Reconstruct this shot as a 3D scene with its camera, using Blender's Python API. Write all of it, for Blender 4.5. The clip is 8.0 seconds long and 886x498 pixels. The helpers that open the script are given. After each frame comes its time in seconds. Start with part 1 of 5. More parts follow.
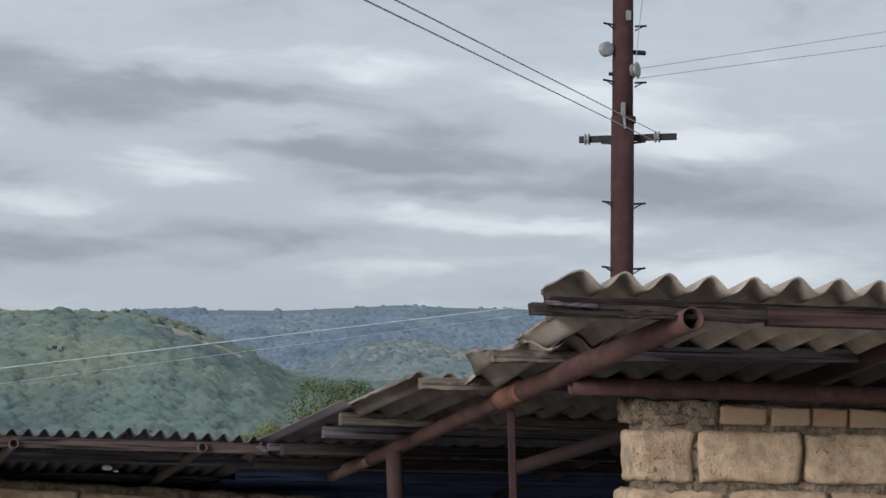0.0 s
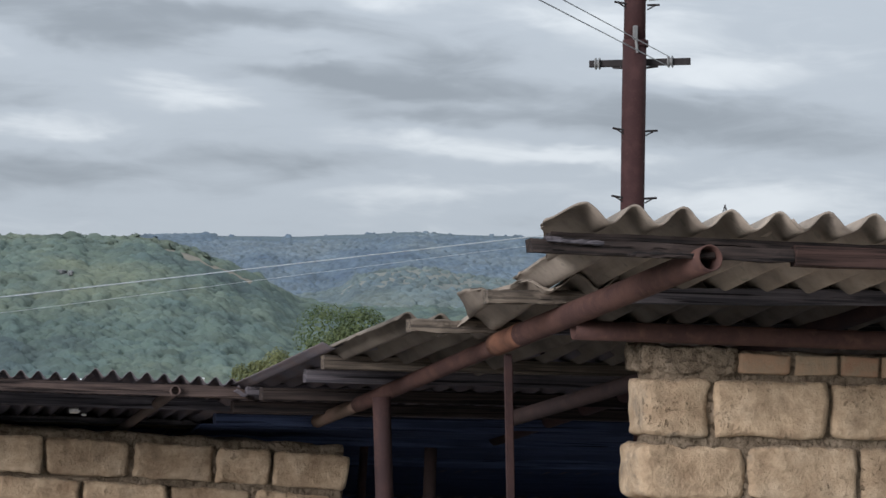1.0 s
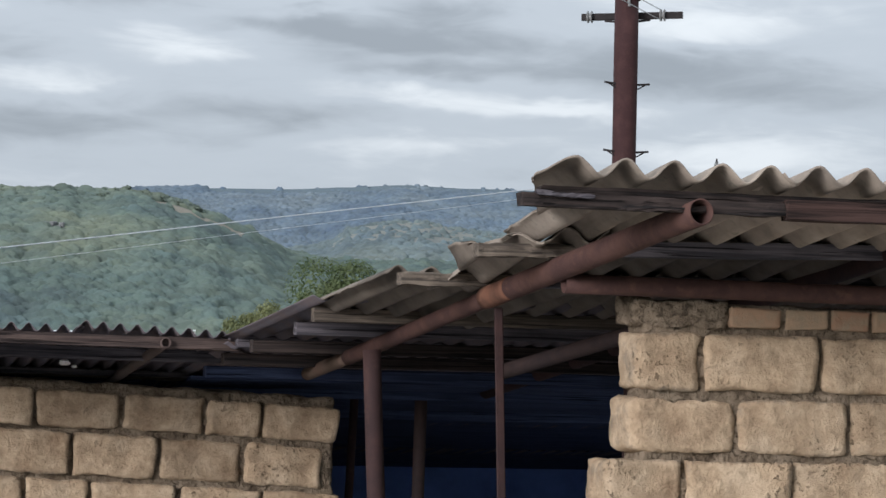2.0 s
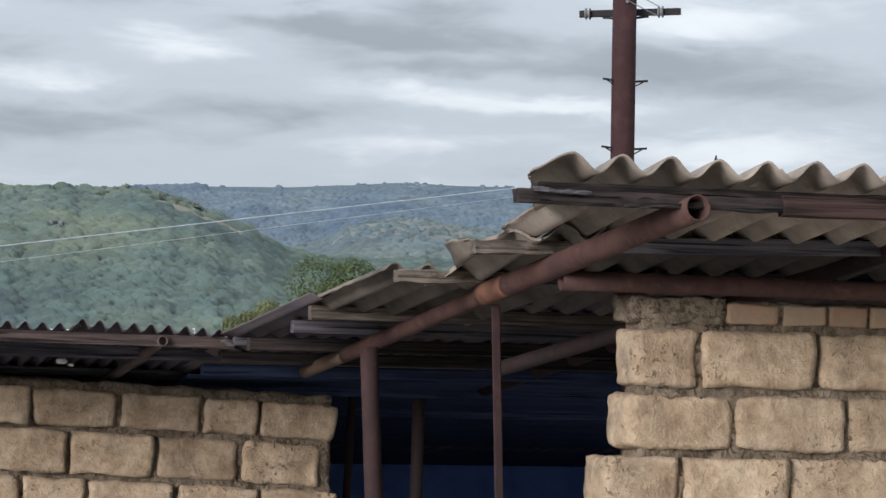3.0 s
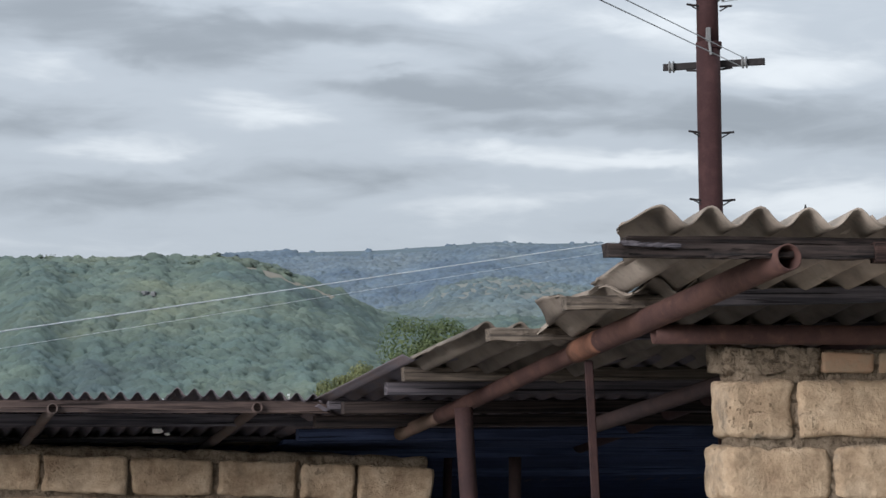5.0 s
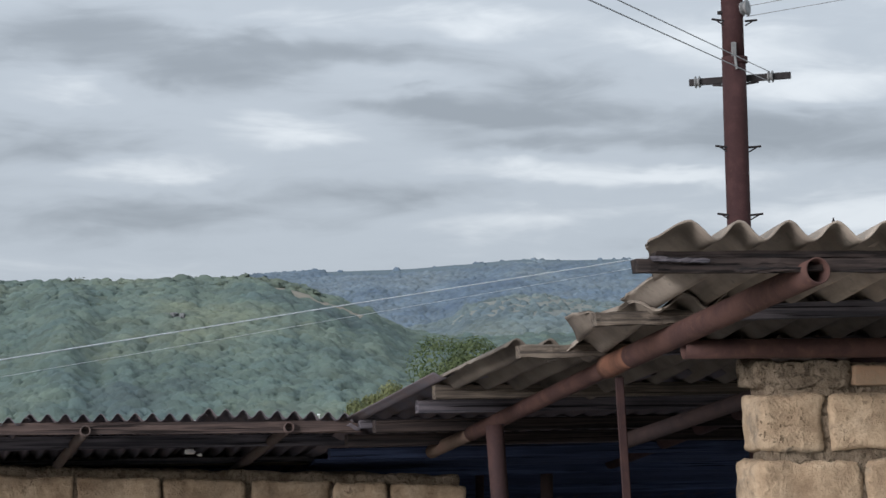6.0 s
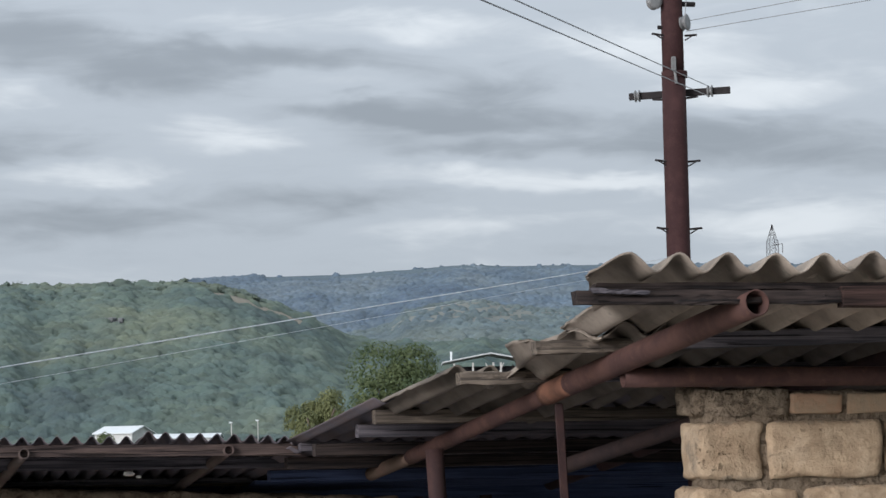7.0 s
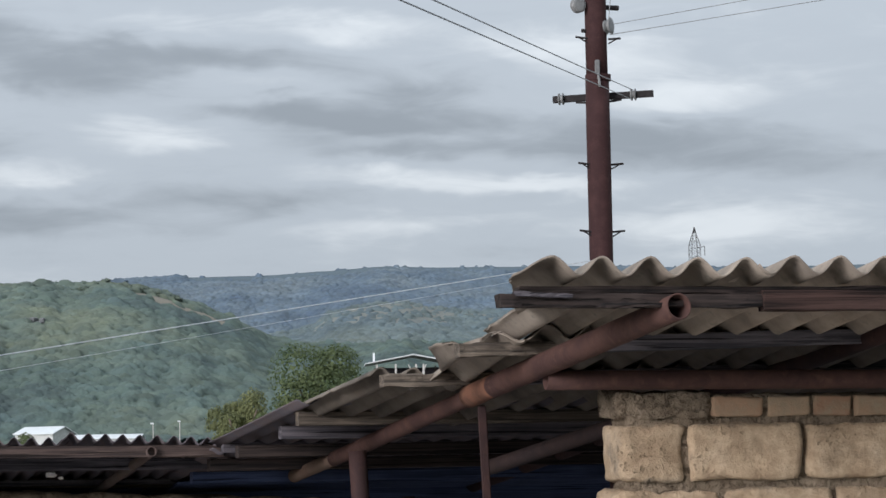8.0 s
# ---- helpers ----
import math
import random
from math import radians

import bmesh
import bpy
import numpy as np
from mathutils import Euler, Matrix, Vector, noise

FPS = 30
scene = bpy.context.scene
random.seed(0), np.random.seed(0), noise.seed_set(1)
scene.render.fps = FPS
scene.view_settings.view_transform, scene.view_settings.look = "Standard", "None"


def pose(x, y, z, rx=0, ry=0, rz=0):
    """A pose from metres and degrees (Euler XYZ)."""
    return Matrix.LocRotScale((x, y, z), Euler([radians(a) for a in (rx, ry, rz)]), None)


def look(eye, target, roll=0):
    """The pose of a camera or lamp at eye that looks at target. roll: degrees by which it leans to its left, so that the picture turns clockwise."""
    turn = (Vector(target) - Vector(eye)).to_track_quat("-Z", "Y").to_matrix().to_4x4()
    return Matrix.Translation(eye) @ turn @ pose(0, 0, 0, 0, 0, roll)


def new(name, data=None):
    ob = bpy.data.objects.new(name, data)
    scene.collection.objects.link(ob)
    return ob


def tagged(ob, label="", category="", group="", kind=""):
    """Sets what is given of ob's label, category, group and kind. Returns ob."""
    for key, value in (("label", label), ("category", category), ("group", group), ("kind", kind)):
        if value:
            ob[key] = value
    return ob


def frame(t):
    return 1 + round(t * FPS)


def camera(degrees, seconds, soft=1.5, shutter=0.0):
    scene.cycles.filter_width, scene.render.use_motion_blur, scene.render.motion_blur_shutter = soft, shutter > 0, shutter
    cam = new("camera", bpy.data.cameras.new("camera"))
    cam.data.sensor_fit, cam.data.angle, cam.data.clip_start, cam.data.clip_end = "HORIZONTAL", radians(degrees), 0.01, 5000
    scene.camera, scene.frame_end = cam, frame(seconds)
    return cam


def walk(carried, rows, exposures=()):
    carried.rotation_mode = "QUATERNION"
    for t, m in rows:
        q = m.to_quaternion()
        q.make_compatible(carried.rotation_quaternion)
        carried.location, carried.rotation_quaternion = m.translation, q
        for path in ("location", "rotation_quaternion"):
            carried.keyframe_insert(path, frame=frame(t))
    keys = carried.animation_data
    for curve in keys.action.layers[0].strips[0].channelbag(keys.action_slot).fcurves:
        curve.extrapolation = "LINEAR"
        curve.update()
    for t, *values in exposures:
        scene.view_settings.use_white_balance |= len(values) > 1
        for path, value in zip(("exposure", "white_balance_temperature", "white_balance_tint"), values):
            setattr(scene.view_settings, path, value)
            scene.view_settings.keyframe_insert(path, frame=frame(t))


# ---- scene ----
cam = camera(20.0, 8.0)
PATH = [
    (0, (-2.647, -7.687, 1.937), (-2.105, -5.773, 2.142), 0.8),
    (0.1, (-2.536, -7.368, 1.973), (-1.998, -5.452, 2.174), 0.9),
    (0.2, (-2.407, -7.037, 2.012), (-1.875, -5.119, 2.207), 0.7),
    (0.5, (-2.338, -6.851, 2.035), (-1.807, -4.931, 2.215), 0.9),
    (1, (-2.339, -6.851, 2.035), (-1.803, -4.93, 2.182), 1.2),
    (1.5, (-2.336, -6.85, 2.033), (-1.795, -4.929, 2.158), 1.4),
    (2, (-2.335, -6.844, 2.035), (-1.791, -4.923, 2.145), 1.4),
    (3.5, (-2.315, -6.821, 2.034), (-1.777, -4.898, 2.141), 1.0),
    (4, (-2.315, -6.822, 2.03), (-1.793, -4.895, 2.151), 0.6),
    (4.5, (-2.32, -6.822, 2.031), (-1.819, -4.89, 2.169), 0.1),
    (5, (-2.318, -6.823, 2.033), (-1.844, -4.886, 2.188), -0.5),
    (5.2, (-2.32, -6.835, 2.035), (-1.856, -4.896, 2.196), -0.7),
    (6.3, (-2.33, -6.85, 2.03), (-1.875, -4.91, 2.202), -1.3),
    (6.5, (-2.322, -6.848, 2.036), (-1.858, -4.91, 2.21), -1.4),
    (7, (-2.336, -6.868, 2.104), (-1.837, -4.939, 2.277), -1.1),
    (7.5, (-2.346, -6.896, 2.111), (-1.815, -4.976, 2.283), -0.9),
    (8, (-2.345, -6.892, 2.106), (-1.787, -4.979, 2.279), -1.0),
]
walk(cam, [(t, look(eye, target, roll)) for t, eye, target, roll in PATH], exposures=[(0, -0.20, 6250, 10), (0.5, -0.20, 6250, 10), (1.5, -0.06, 6250, 10), (2.2, 0.01, 6250, 10), (3.5, 0.05, 6250, 10), (5, -0.04, 6250, 10), (6.5, -0.13, 6250, 10), (8, -0.14, 6250, 10)])

# ---- world and light ----
SUN_EL, SUN_AZ = radians(13), radians(-126)
world = bpy.data.worlds.new("overcast_sky")
scene.world = world
world.use_nodes = True
wn, wl = world.node_tree.nodes, world.node_tree.links
wn.clear()


def wnode(kind, **values):
    n = wn.new(kind)
    for k, v in values.items():
        n.inputs[k].default_value = v
    return n


w_out = wn.new("ShaderNodeOutputWorld")
w_bg = wn.new("ShaderNodeBackground")
w_sky = wn.new("ShaderNodeTexSky")
w_sky.sky_type, w_sky.sun_disc = "NISHITA", False
w_sky.sun_elevation, w_sky.sun_rotation = SUN_EL, SUN_AZ
w_geo = wn.new("ShaderNodeTexCoord")
w_sep = wn.new("ShaderNodeSeparateXYZ")
wl.new(w_geo.outputs["Generated"], w_sep.inputs[0])


def wmath(op, a, b=None, clamp=False):
    n = wn.new("ShaderNodeMath")
    n.operation, n.use_clamp = op, clamp
    for i, v in enumerate((a, b)):
        if v is None:
            continue
        if isinstance(v, (int, float)):
            n.inputs[i].default_value = v
        else:
            wl.new(v, n.inputs[i])
    return n.outputs[0]


up = wmath("MAXIMUM", w_sep.outputs[2], 0.0)
# cloud layer: long flat streaks near the skyline, rounder overhead
lift = wmath("ADD", up, 0.09)
cx, cy = wmath("DIVIDE", w_sep.outputs[0], lift), wmath("DIVIDE", w_sep.outputs[1], lift)
w_com = wn.new("ShaderNodeCombineXYZ")
wl.new(cx, w_com.inputs[0]), wl.new(cy, w_com.inputs[1])
n_big = wnode("ShaderNodeTexNoise", Scale=0.62, Detail=5.0, Roughness=0.52, Distortion=0.35)
n_fine = wnode("ShaderNodeTexNoise", Scale=1.9, Detail=4.0, Roughness=0.5, Distortion=0.5)
for n, off in ((n_big, (3.2, 1.7, 0.4)), (n_fine, (7.1, 4.4, 2.0))):
    add = wn.new("ShaderNodeVectorMath")
    add.operation = "ADD"
    add.inputs[1].default_value = off
    wl.new(w_com.outputs[0], add.inputs[0])
    wl.new(add.outputs[0], n.inputs["Vector"])
base_cloud = wmath("ADD", wmath("MULTIPLY", n_big.outputs["Fac"], 0.72), wmath("MULTIPLY", n_fine.outputs["Fac"], 0.28))

# the same layer in degrees of bearing and height, where single clouds stand
bearing = wmath("MULTIPLY", wmath("ARCTAN2", w_sep.outputs[0], w_sep.outputs[1]), 57.2958)
rise = wmath("MULTIPLY", wmath("ARCSINE", w_sep.outputs[2]), 57.2958)
w_deg = wn.new("ShaderNodeCombineXYZ")
wl.new(bearing, w_deg.inputs[0]), wl.new(rise, w_deg.inputs[1])


def streaks(scale, detail, rough, dist):
    mp = wn.new("ShaderNodeMapping")
    mp.inputs["Scale"].default_value = scale
    wl.new(w_deg.outputs[0], mp.inputs[0])
    n = wnode("ShaderNodeTexNoise", Scale=1.0, Detail=detail, Roughness=rough, Distortion=dist)
    wl.new(mp.outputs[0], n.inputs["Vector"])
    return n


warp = streaks((0.42, 1.15, 1), 3.0, 0.55, 0.3)
wisp = streaks((0.36, 1.5, 1), 6.0, 0.58, 0.8)
w_off = wn.new("ShaderNodeVectorMath")
w_off.operation = "MULTIPLY_ADD"
w_off.inputs[1].default_value, w_off.inputs[2].default_value = (2.6, 0.95, 0), (-1.3, -0.475, 0)
wl.new(warp.outputs["Color"], w_off.inputs[0])
w_at = wn.new("ShaderNodeVectorMath")
w_at.operation = "ADD"
wl.new(w_deg.outputs[0], w_at.inputs[0]), wl.new(w_off.outputs[0], w_at.inputs[1])


def cloud_bank(az, el, wide, high):
    """A soft oval cloud at a bearing and height, in degrees."""
    d, m, q = (wn.new("ShaderNodeVectorMath") for _ in range(3))
    d.operation, m.operation, q.operation = "SUBTRACT", "MULTIPLY", "DOT_PRODUCT"
    d.inputs[1].default_value, m.inputs[1].default_value = (az, el, 0), (0.8 / wide, 0.72 / high, 0)
    wl.new(w_at.outputs[0], d.inputs[0]), wl.new(d.outputs[0], m.inputs[0])
    wl.new(m.outputs[0], q.inputs[0]), wl.new(m.outputs[0], q.inputs[1])
    return wmath("EXPONENT", wmath("MULTIPLY", q.outputs["Value"], -1.0))


GREY_BANKS = [(5.6, 9.75, 2.3, 0.50), (7.6, 8.85, 1.5, 0.40), (4.3, 7.25, 1.9, 0.34), (15.8, 8.55, 1.7, 0.36), (12.2, 8.05, 2.6, 0.24), (15.2, 7.85, 3.0, 0.20), (10.8, 9.5, 1.9, 0.32), (11.7, 6.1, 2.2, 0.34), (22.3, 7.05, 2.6, 0.62), (20.4, 7.5, 1.8, 0.28), (5.9, 5.8, 2.2, 0.30), (15.6, 7.2, 2.4, 0.16)]
PALE_BANKS = [(4.8, 8.55, 1.7, 0.36), (9.2, 10.1, 1.9, 0.28), (12.6, 8.75, 1.7, 0.26), (9.8, 7.75, 1.9, 0.28), (6.6, 6.75, 2.3, 0.30), (15.0, 6.65, 2.5, 0.26), (18.9, 9.45, 2.1, 0.55), (22.2, 8.4, 1.9, 0.40), (22.0, 5.5, 2.6, 0.42), (14.0, 10.0, 1.7, 0.34), (14.4, 5.6, 2.6, 0.34), (18.6, 6.4, 2.2, 0.16)]
banks = wmath("MULTIPLY", wmath("SUBTRACT", wisp.outputs["Fac"], 0.5), 1.7)
for sign, rows_ in ((-1.0, GREY_BANKS), (1.4, PALE_BANKS)):
    for bank in rows_:
        banks = wmath("ADD", banks, wmath("MULTIPLY", cloud_bank(*bank), sign))
cloud = wmath("ADD", wmath("ADD", wmath("MULTIPLY", wmath("SUBTRACT", base_cloud, 0.49), 0.30), 0.487), wmath("MULTIPLY", banks, 0.056))
ramp = wn.new("ShaderNodeValToRGB")
wl.new(cloud, ramp.inputs[0])
ramp.color_ramp.interpolation = "EASE"
ramp.color_ramp.elements[0].position, ramp.color_ramp.elements[0].color = 0.40, (0.335, 0.370, 0.408, 1)
ramp.color_ramp.elements[1].position, ramp.color_ramp.elements[1].color = 0.585, (0.780, 0.816, 0.840, 1)
mid = ramp.color_ramp.elements.new(0.5)
mid.color = (0.518, 0.564, 0.612, 1)
# an overcast sky grows brighter towards the zenith
bright = wmath("ADD", wmath("MULTIPLY", wmath("POWER", up, 1.2), 1.7), 1.0)
w_mul = wn.new("ShaderNodeVectorMath")
w_mul.operation = "SCALE"
wl.new(ramp.outputs[0], w_mul.inputs[0]), wl.new(bright, w_mul.inputs["Scale"])
w_nis = wn.new("ShaderNodeVectorMath")
w_nis.operation = "SCALE"
w_nis.inputs["Scale"].default_value = 0.05
wl.new(w_sky.outputs[0], w_nis.inputs[0])
w_mix = wn.new("ShaderNodeMix")
w_mix.data_type = "RGBA"
w_mix.inputs[0].default_value = 0.94
wl.new(w_nis.outputs[0], w_mix.inputs[6]), wl.new(w_mul.outputs[0], w_mix.inputs[7])
wl.new(w_mix.outputs[2], w_bg.inputs[0])
w_bg.inputs[1].default_value = 1.0
wl.new(w_bg.outputs[0], w_out.inputs[0])

sun = new("sun", bpy.data.lights.new("sun", "SUN"))
sun.data.energy, sun.data.angle, sun.data.color = 4.9, radians(28), (1.0, 0.958, 0.955)
sun.matrix_world = look((60 * math.sin(SUN_AZ) * math.cos(SUN_EL), 60 * math.cos(SUN_AZ) * math.cos(SUN_EL), 60 * math.sin(SUN_EL)), (0, 0, 0))


# ---- materials ----
class Mat:
    """A node material with short calls for its nodes."""

    def __init__(self, name, rough=0.8, metal=0.0, spec=0.3):
        self.m = bpy.data.materials.new(name)
        self.m.use_nodes = True
        self.n, self.l = self.m.node_tree.nodes, self.m.node_tree.links
        self.b = self.n["Principled BSDF"]
        self.b.inputs["Roughness"].default_value = rough
        self.b.inputs["Metallic"].default_value = metal
        self.b.inputs["Specular IOR Level"].default_value = spec
        self.tc = self.n.new("ShaderNodeTexCoord")
        self.obj = self.n.new("ShaderNodeObjectInfo")

    def coords(self, scale=(1, 1, 1), per_object=True):
        mp = self.n.new("ShaderNodeMapping")
        mp.inputs["Scale"].default_value = scale
        self.l.new(self.tc.outputs["Object"], mp.inputs[0])
        if not per_object:
            return mp.outputs[0]
        mul = self.n.new("ShaderNodeVectorMath")
        mul.operation = "MULTIPLY_ADD"
        mul.inputs[1].default_value = (31.0, 17.0, 23.0)
        self.l.new(self.obj.outputs["Random"], mul.inputs[0])
        self.l.new(mp.outputs[0], mul.inputs[2])
        return mul.outputs[0]

    def noise(self, scale, detail=4, rough=0.55, vec=None, dist=0.0):
        t = self.n.new("ShaderNodeTexNoise")
        t.inputs["Scale"].default_value, t.inputs["Detail"].default_value = scale, detail
        t.inputs["Roughness"].default_value, t.inputs["Distortion"].default_value = rough, dist
        self.l.new(vec if vec is not None else self.coords(), t.inputs["Vector"])
        return t.outputs["Fac"]

    def voronoi(self, scale, vec=None, feature="F1"):
        t = self.n.new("ShaderNodeTexVoronoi")
        t.feature = feature
        t.inputs["Scale"].default_value = scale
        self.l.new(vec if vec is not None else self.coords(), t.inputs["Vector"])
        return t.outputs["Distance"]

    def ramp(self, fac, stops):
        r = self.n.new("ShaderNodeValToRGB")
        self.l.new(fac, r.inputs[0])
        e = r.color_ramp.elements
        while len(e) < len(stops):
            e.new(0.5)
        for el, (p, c) in zip(e, stops):
            el.position = p
            el.color = (*c, 1) if len(c) == 3 else c
        return r.outputs[0]

    def grey(self, fac, lo, hi):
        return self.ramp(fac, [(lo, (0, 0, 0)), (hi, (1, 1, 1))])

    def mix(self, fac, a, b, mode="MIX"):
        x = self.n.new("ShaderNodeMix")
        x.data_type, x.blend_type = "RGBA", mode
        for sock, v in ((x.inputs[0], fac), (x.inputs[6], a), (x.inputs[7], b)):
            if isinstance(v, (int, float)):
                sock.default_value = v
            elif isinstance(v, tuple):
                sock.default_value = (*v, 1)
            else:
                self.l.new(v, sock)
        return x.outputs[2]

    def math(self, op, a, b):
        x = self.n.new("ShaderNodeMath")
        x.operation = op
        for sock, v in zip(x.inputs, (a, b)):
            if isinstance(v, (int, float)):
                sock.default_value = v
            else:
                self.l.new(v, sock)
        return x.outputs[0]

    def vary(self, col, amount, source=None):
        """Lighter or darker from piece to piece."""
        hsv = self.n.new("ShaderNodeHueSaturation")
        mr = self.n.new("ShaderNodeMapRange")
        mr.inputs[3].default_value, mr.inputs[4].default_value = 1 - amount, 1 + amount
        self.l.new(source if source is not None else self.obj.outputs["Random"], mr.inputs[0])
        self.l.new(mr.outputs[0], hsv.inputs["Value"])
        self.l.new(col, hsv.inputs["Color"])
        return hsv.outputs[0]

    def done(self, col, bump=None, strength=0.4, depth=0.01, rough=None):
        if isinstance(col, tuple):
            self.b.inputs["Base Color"].default_value = (*col, 1)
        else:
            self.l.new(col, self.b.inputs["Base Color"])
        if bump is not None:
            bp = self.n.new("ShaderNodeBump")
            bp.inputs["Strength"].default_value, bp.inputs["Distance"].default_value = strength, depth
            self.l.new(bump, bp.inputs["Height"])
            self.l.new(bp.outputs[0], self.b.inputs["Normal"])
        if rough is not None:
            self.l.new(rough, self.b.inputs["Roughness"])
        return self.m


def stone_material():
    k = Mat("limestone", 0.94, 0, 0.12)
    big, coarse, grain = k.noise(6, 5, 0.62), k.noise(24, 5, 0.68), k.noise(95, 5, 0.7)
    col = k.ramp(big, [(0.3, (0.262, 0.180, 0.114)), (0.5, (0.405, 0.300, 0.198)), (0.72, (0.515, 0.402, 0.284))])
    col = k.vary(col, 0.15)
    col = k.mix(0.6, col, k.vary(col, 0.6, coarse))
    pits = k.grey(k.noise(48, 3, 0.7), 0.585, 0.66)
    spots = k.math("MULTIPLY", pits, k.grey(k.noise(4, 3), 0.50, 0.66))
    col = k.mix(k.math("MULTIPLY", spots, 0.7), col, (0.130, 0.090, 0.058))
    stain = k.grey(k.noise(10, 6, 0.7), 0.50, 0.68)
    col = k.mix(k.math("MULTIPLY", stain, 0.5), col, (0.208, 0.156, 0.106))
    # mortar smeared over the edges
    sep = k.n.new("ShaderNodeSeparateXYZ")
    k.l.new(k.tc.outputs["Generated"], sep.inputs[0])
    ex = k.math("ABSOLUTE", k.math("SUBTRACT", sep.outputs[0], 0.5), 0)
    ez = k.math("ABSOLUTE", k.math("SUBTRACT", sep.outputs[2], 0.5), 0)
    edge = k.math("MAXIMUM", k.math("SUBTRACT", ex, 0.03), k.math("ADD", ez, 0.01))
    smear = k.math("ADD", edge, k.math("MULTIPLY", k.noise(13, 5, 0.7), 0.38))
    smear = k.grey(smear, 0.635, 0.70)
    col = k.mix(k.math("MULTIPLY", smear, 0.75), col, k.ramp(coarse, [(0.3, (0.152, 0.120, 0.088)), (0.7, (0.288, 0.236, 0.176))]))
    h = k.math("ADD", k.math("MULTIPLY", grain, 0.35), k.math("MULTIPLY", coarse, 0.8))
    h = k.math("SUBTRACT", h, k.math("MULTIPLY", spots, 0.8))
    return k.done(col, h, 1.0, 0.02)


def mortar_material():
    k = Mat("mortar", 0.95, 0, 0.1)
    col = k.ramp(k.noise(11, 6, 0.65), [(0.34, (0.112, 0.084, 0.058)), (0.47, (0.212, 0.164, 0.116)), (0.6, (0.262, 0.206, 0.148)), (0.75, (0.350, 0.280, 0.205))])
    h = k.math("ADD", k.noise(28, 6, 0.7), k.math("MULTIPLY", k.noise(8, 3), 1.2))
    crumb = k.grey(k.noise(34, 4, 0.6, None, 1.2), 0.54, 0.62)
    col = k.mix(k.math("MULTIPLY", crumb, 0.55), col, (0.100, 0.074, 0.052))
    return k.done(col, k.math("SUBTRACT", h, k.math("MULTIPLY", crumb, 0.5)), 1.0, 0.035)


def brick_material():
    k = Mat("brick_clay", 0.9, 0, 0.15)
    base = k.ramp(k.obj.outputs["Random"], [(0.0, (0.254, 0.148, 0.094)), (0.45, (0.303, 0.213, 0.135)), (0.7, (0.344, 0.271, 0.180)), (1.0, (0.279, 0.164, 0.102))])
    col = k.mix(k.grey(k.noise(18, 5, 0.65), 0.42, 0.7), base, (0.246, 0.193, 0.131))
    return k.done(col, k.noise(50, 5, 0.7), 0.7, 0.008)


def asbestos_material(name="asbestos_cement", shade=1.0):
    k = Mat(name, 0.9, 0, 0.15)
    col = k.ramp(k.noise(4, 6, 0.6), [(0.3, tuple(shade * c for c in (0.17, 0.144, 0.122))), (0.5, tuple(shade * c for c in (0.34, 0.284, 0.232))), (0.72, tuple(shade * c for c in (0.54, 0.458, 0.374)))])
    lichen = k.grey(k.noise(16, 5, 0.7), 0.56, 0.68)
    col = k.mix(k.math("MULTIPLY", lichen, 0.55), col, (0.10, 0.095, 0.075))
    streak = k.grey(k.noise(5, 4, 0.6, k.coords((5, 0.5, 1))), 0.52, 0.75)
    col = k.mix(k.math("MULTIPLY", streak, 0.4), col, (0.14, 0.115, 0.085))
    return k.done(k.vary(col, 0.12), k.noise(45, 6, 0.7), 0.5, 0.006)


def wood_material(name, dark, light, red=0.0):
    k = Mat(name, 0.88, 0, 0.15)
    along = k.coords((0.6, 20, 20))
    grain = k.noise(3.2, 7, 0.62, along, 0.8)
    col = k.ramp(grain, [(0.40, dark), (0.57, light), (0.74, tuple(c * 1.15 for c in light))])
    col = k.mix(k.math("MULTIPLY", k.grey(k.noise(5, 5), 0.45, 0.7), 0.55), col, tuple(c * 0.7 for c in dark))
    cracks = k.grey(k.noise(5, 4, 0.5, k.coords((0.35, 22, 22)), 0.4), 0.60, 0.66)
    col = k.mix(cracks, col, tuple(c * 0.35 for c in dark))
    return k.done(k.vary(col, 0.18), k.math("SUBTRACT", grain, k.math("MULTIPLY", cracks, 0.8)), 0.7, 0.01)


def rust_material(name, paint, rust, amount, bright=(0.40, 0.17, 0.075)):
    k = Mat(name, 0.82, 0.0, 0.18)
    f = k.grey(k.noise(7, 6, 0.65), 0.58 - amount * 0.3, 0.74 - amount * 0.3)
    col = k.mix(f, k.mix(k.noise(24, 4), paint, tuple(c * 0.7 for c in paint)), rust)
    col = k.mix(k.math("MULTIPLY", k.grey(k.noise(26, 5, 0.7), 0.56, 0.72), 0.6), col, bright)
    col = k.mix(k.math("MULTIPLY", k.grey(k.noise(60, 4, 0.7), 0.6, 0.7), 0.5), col, (0.06, 0.032, 0.024))
    return k.done(col, k.noise(70, 6, 0.75), 0.5, 0.004)


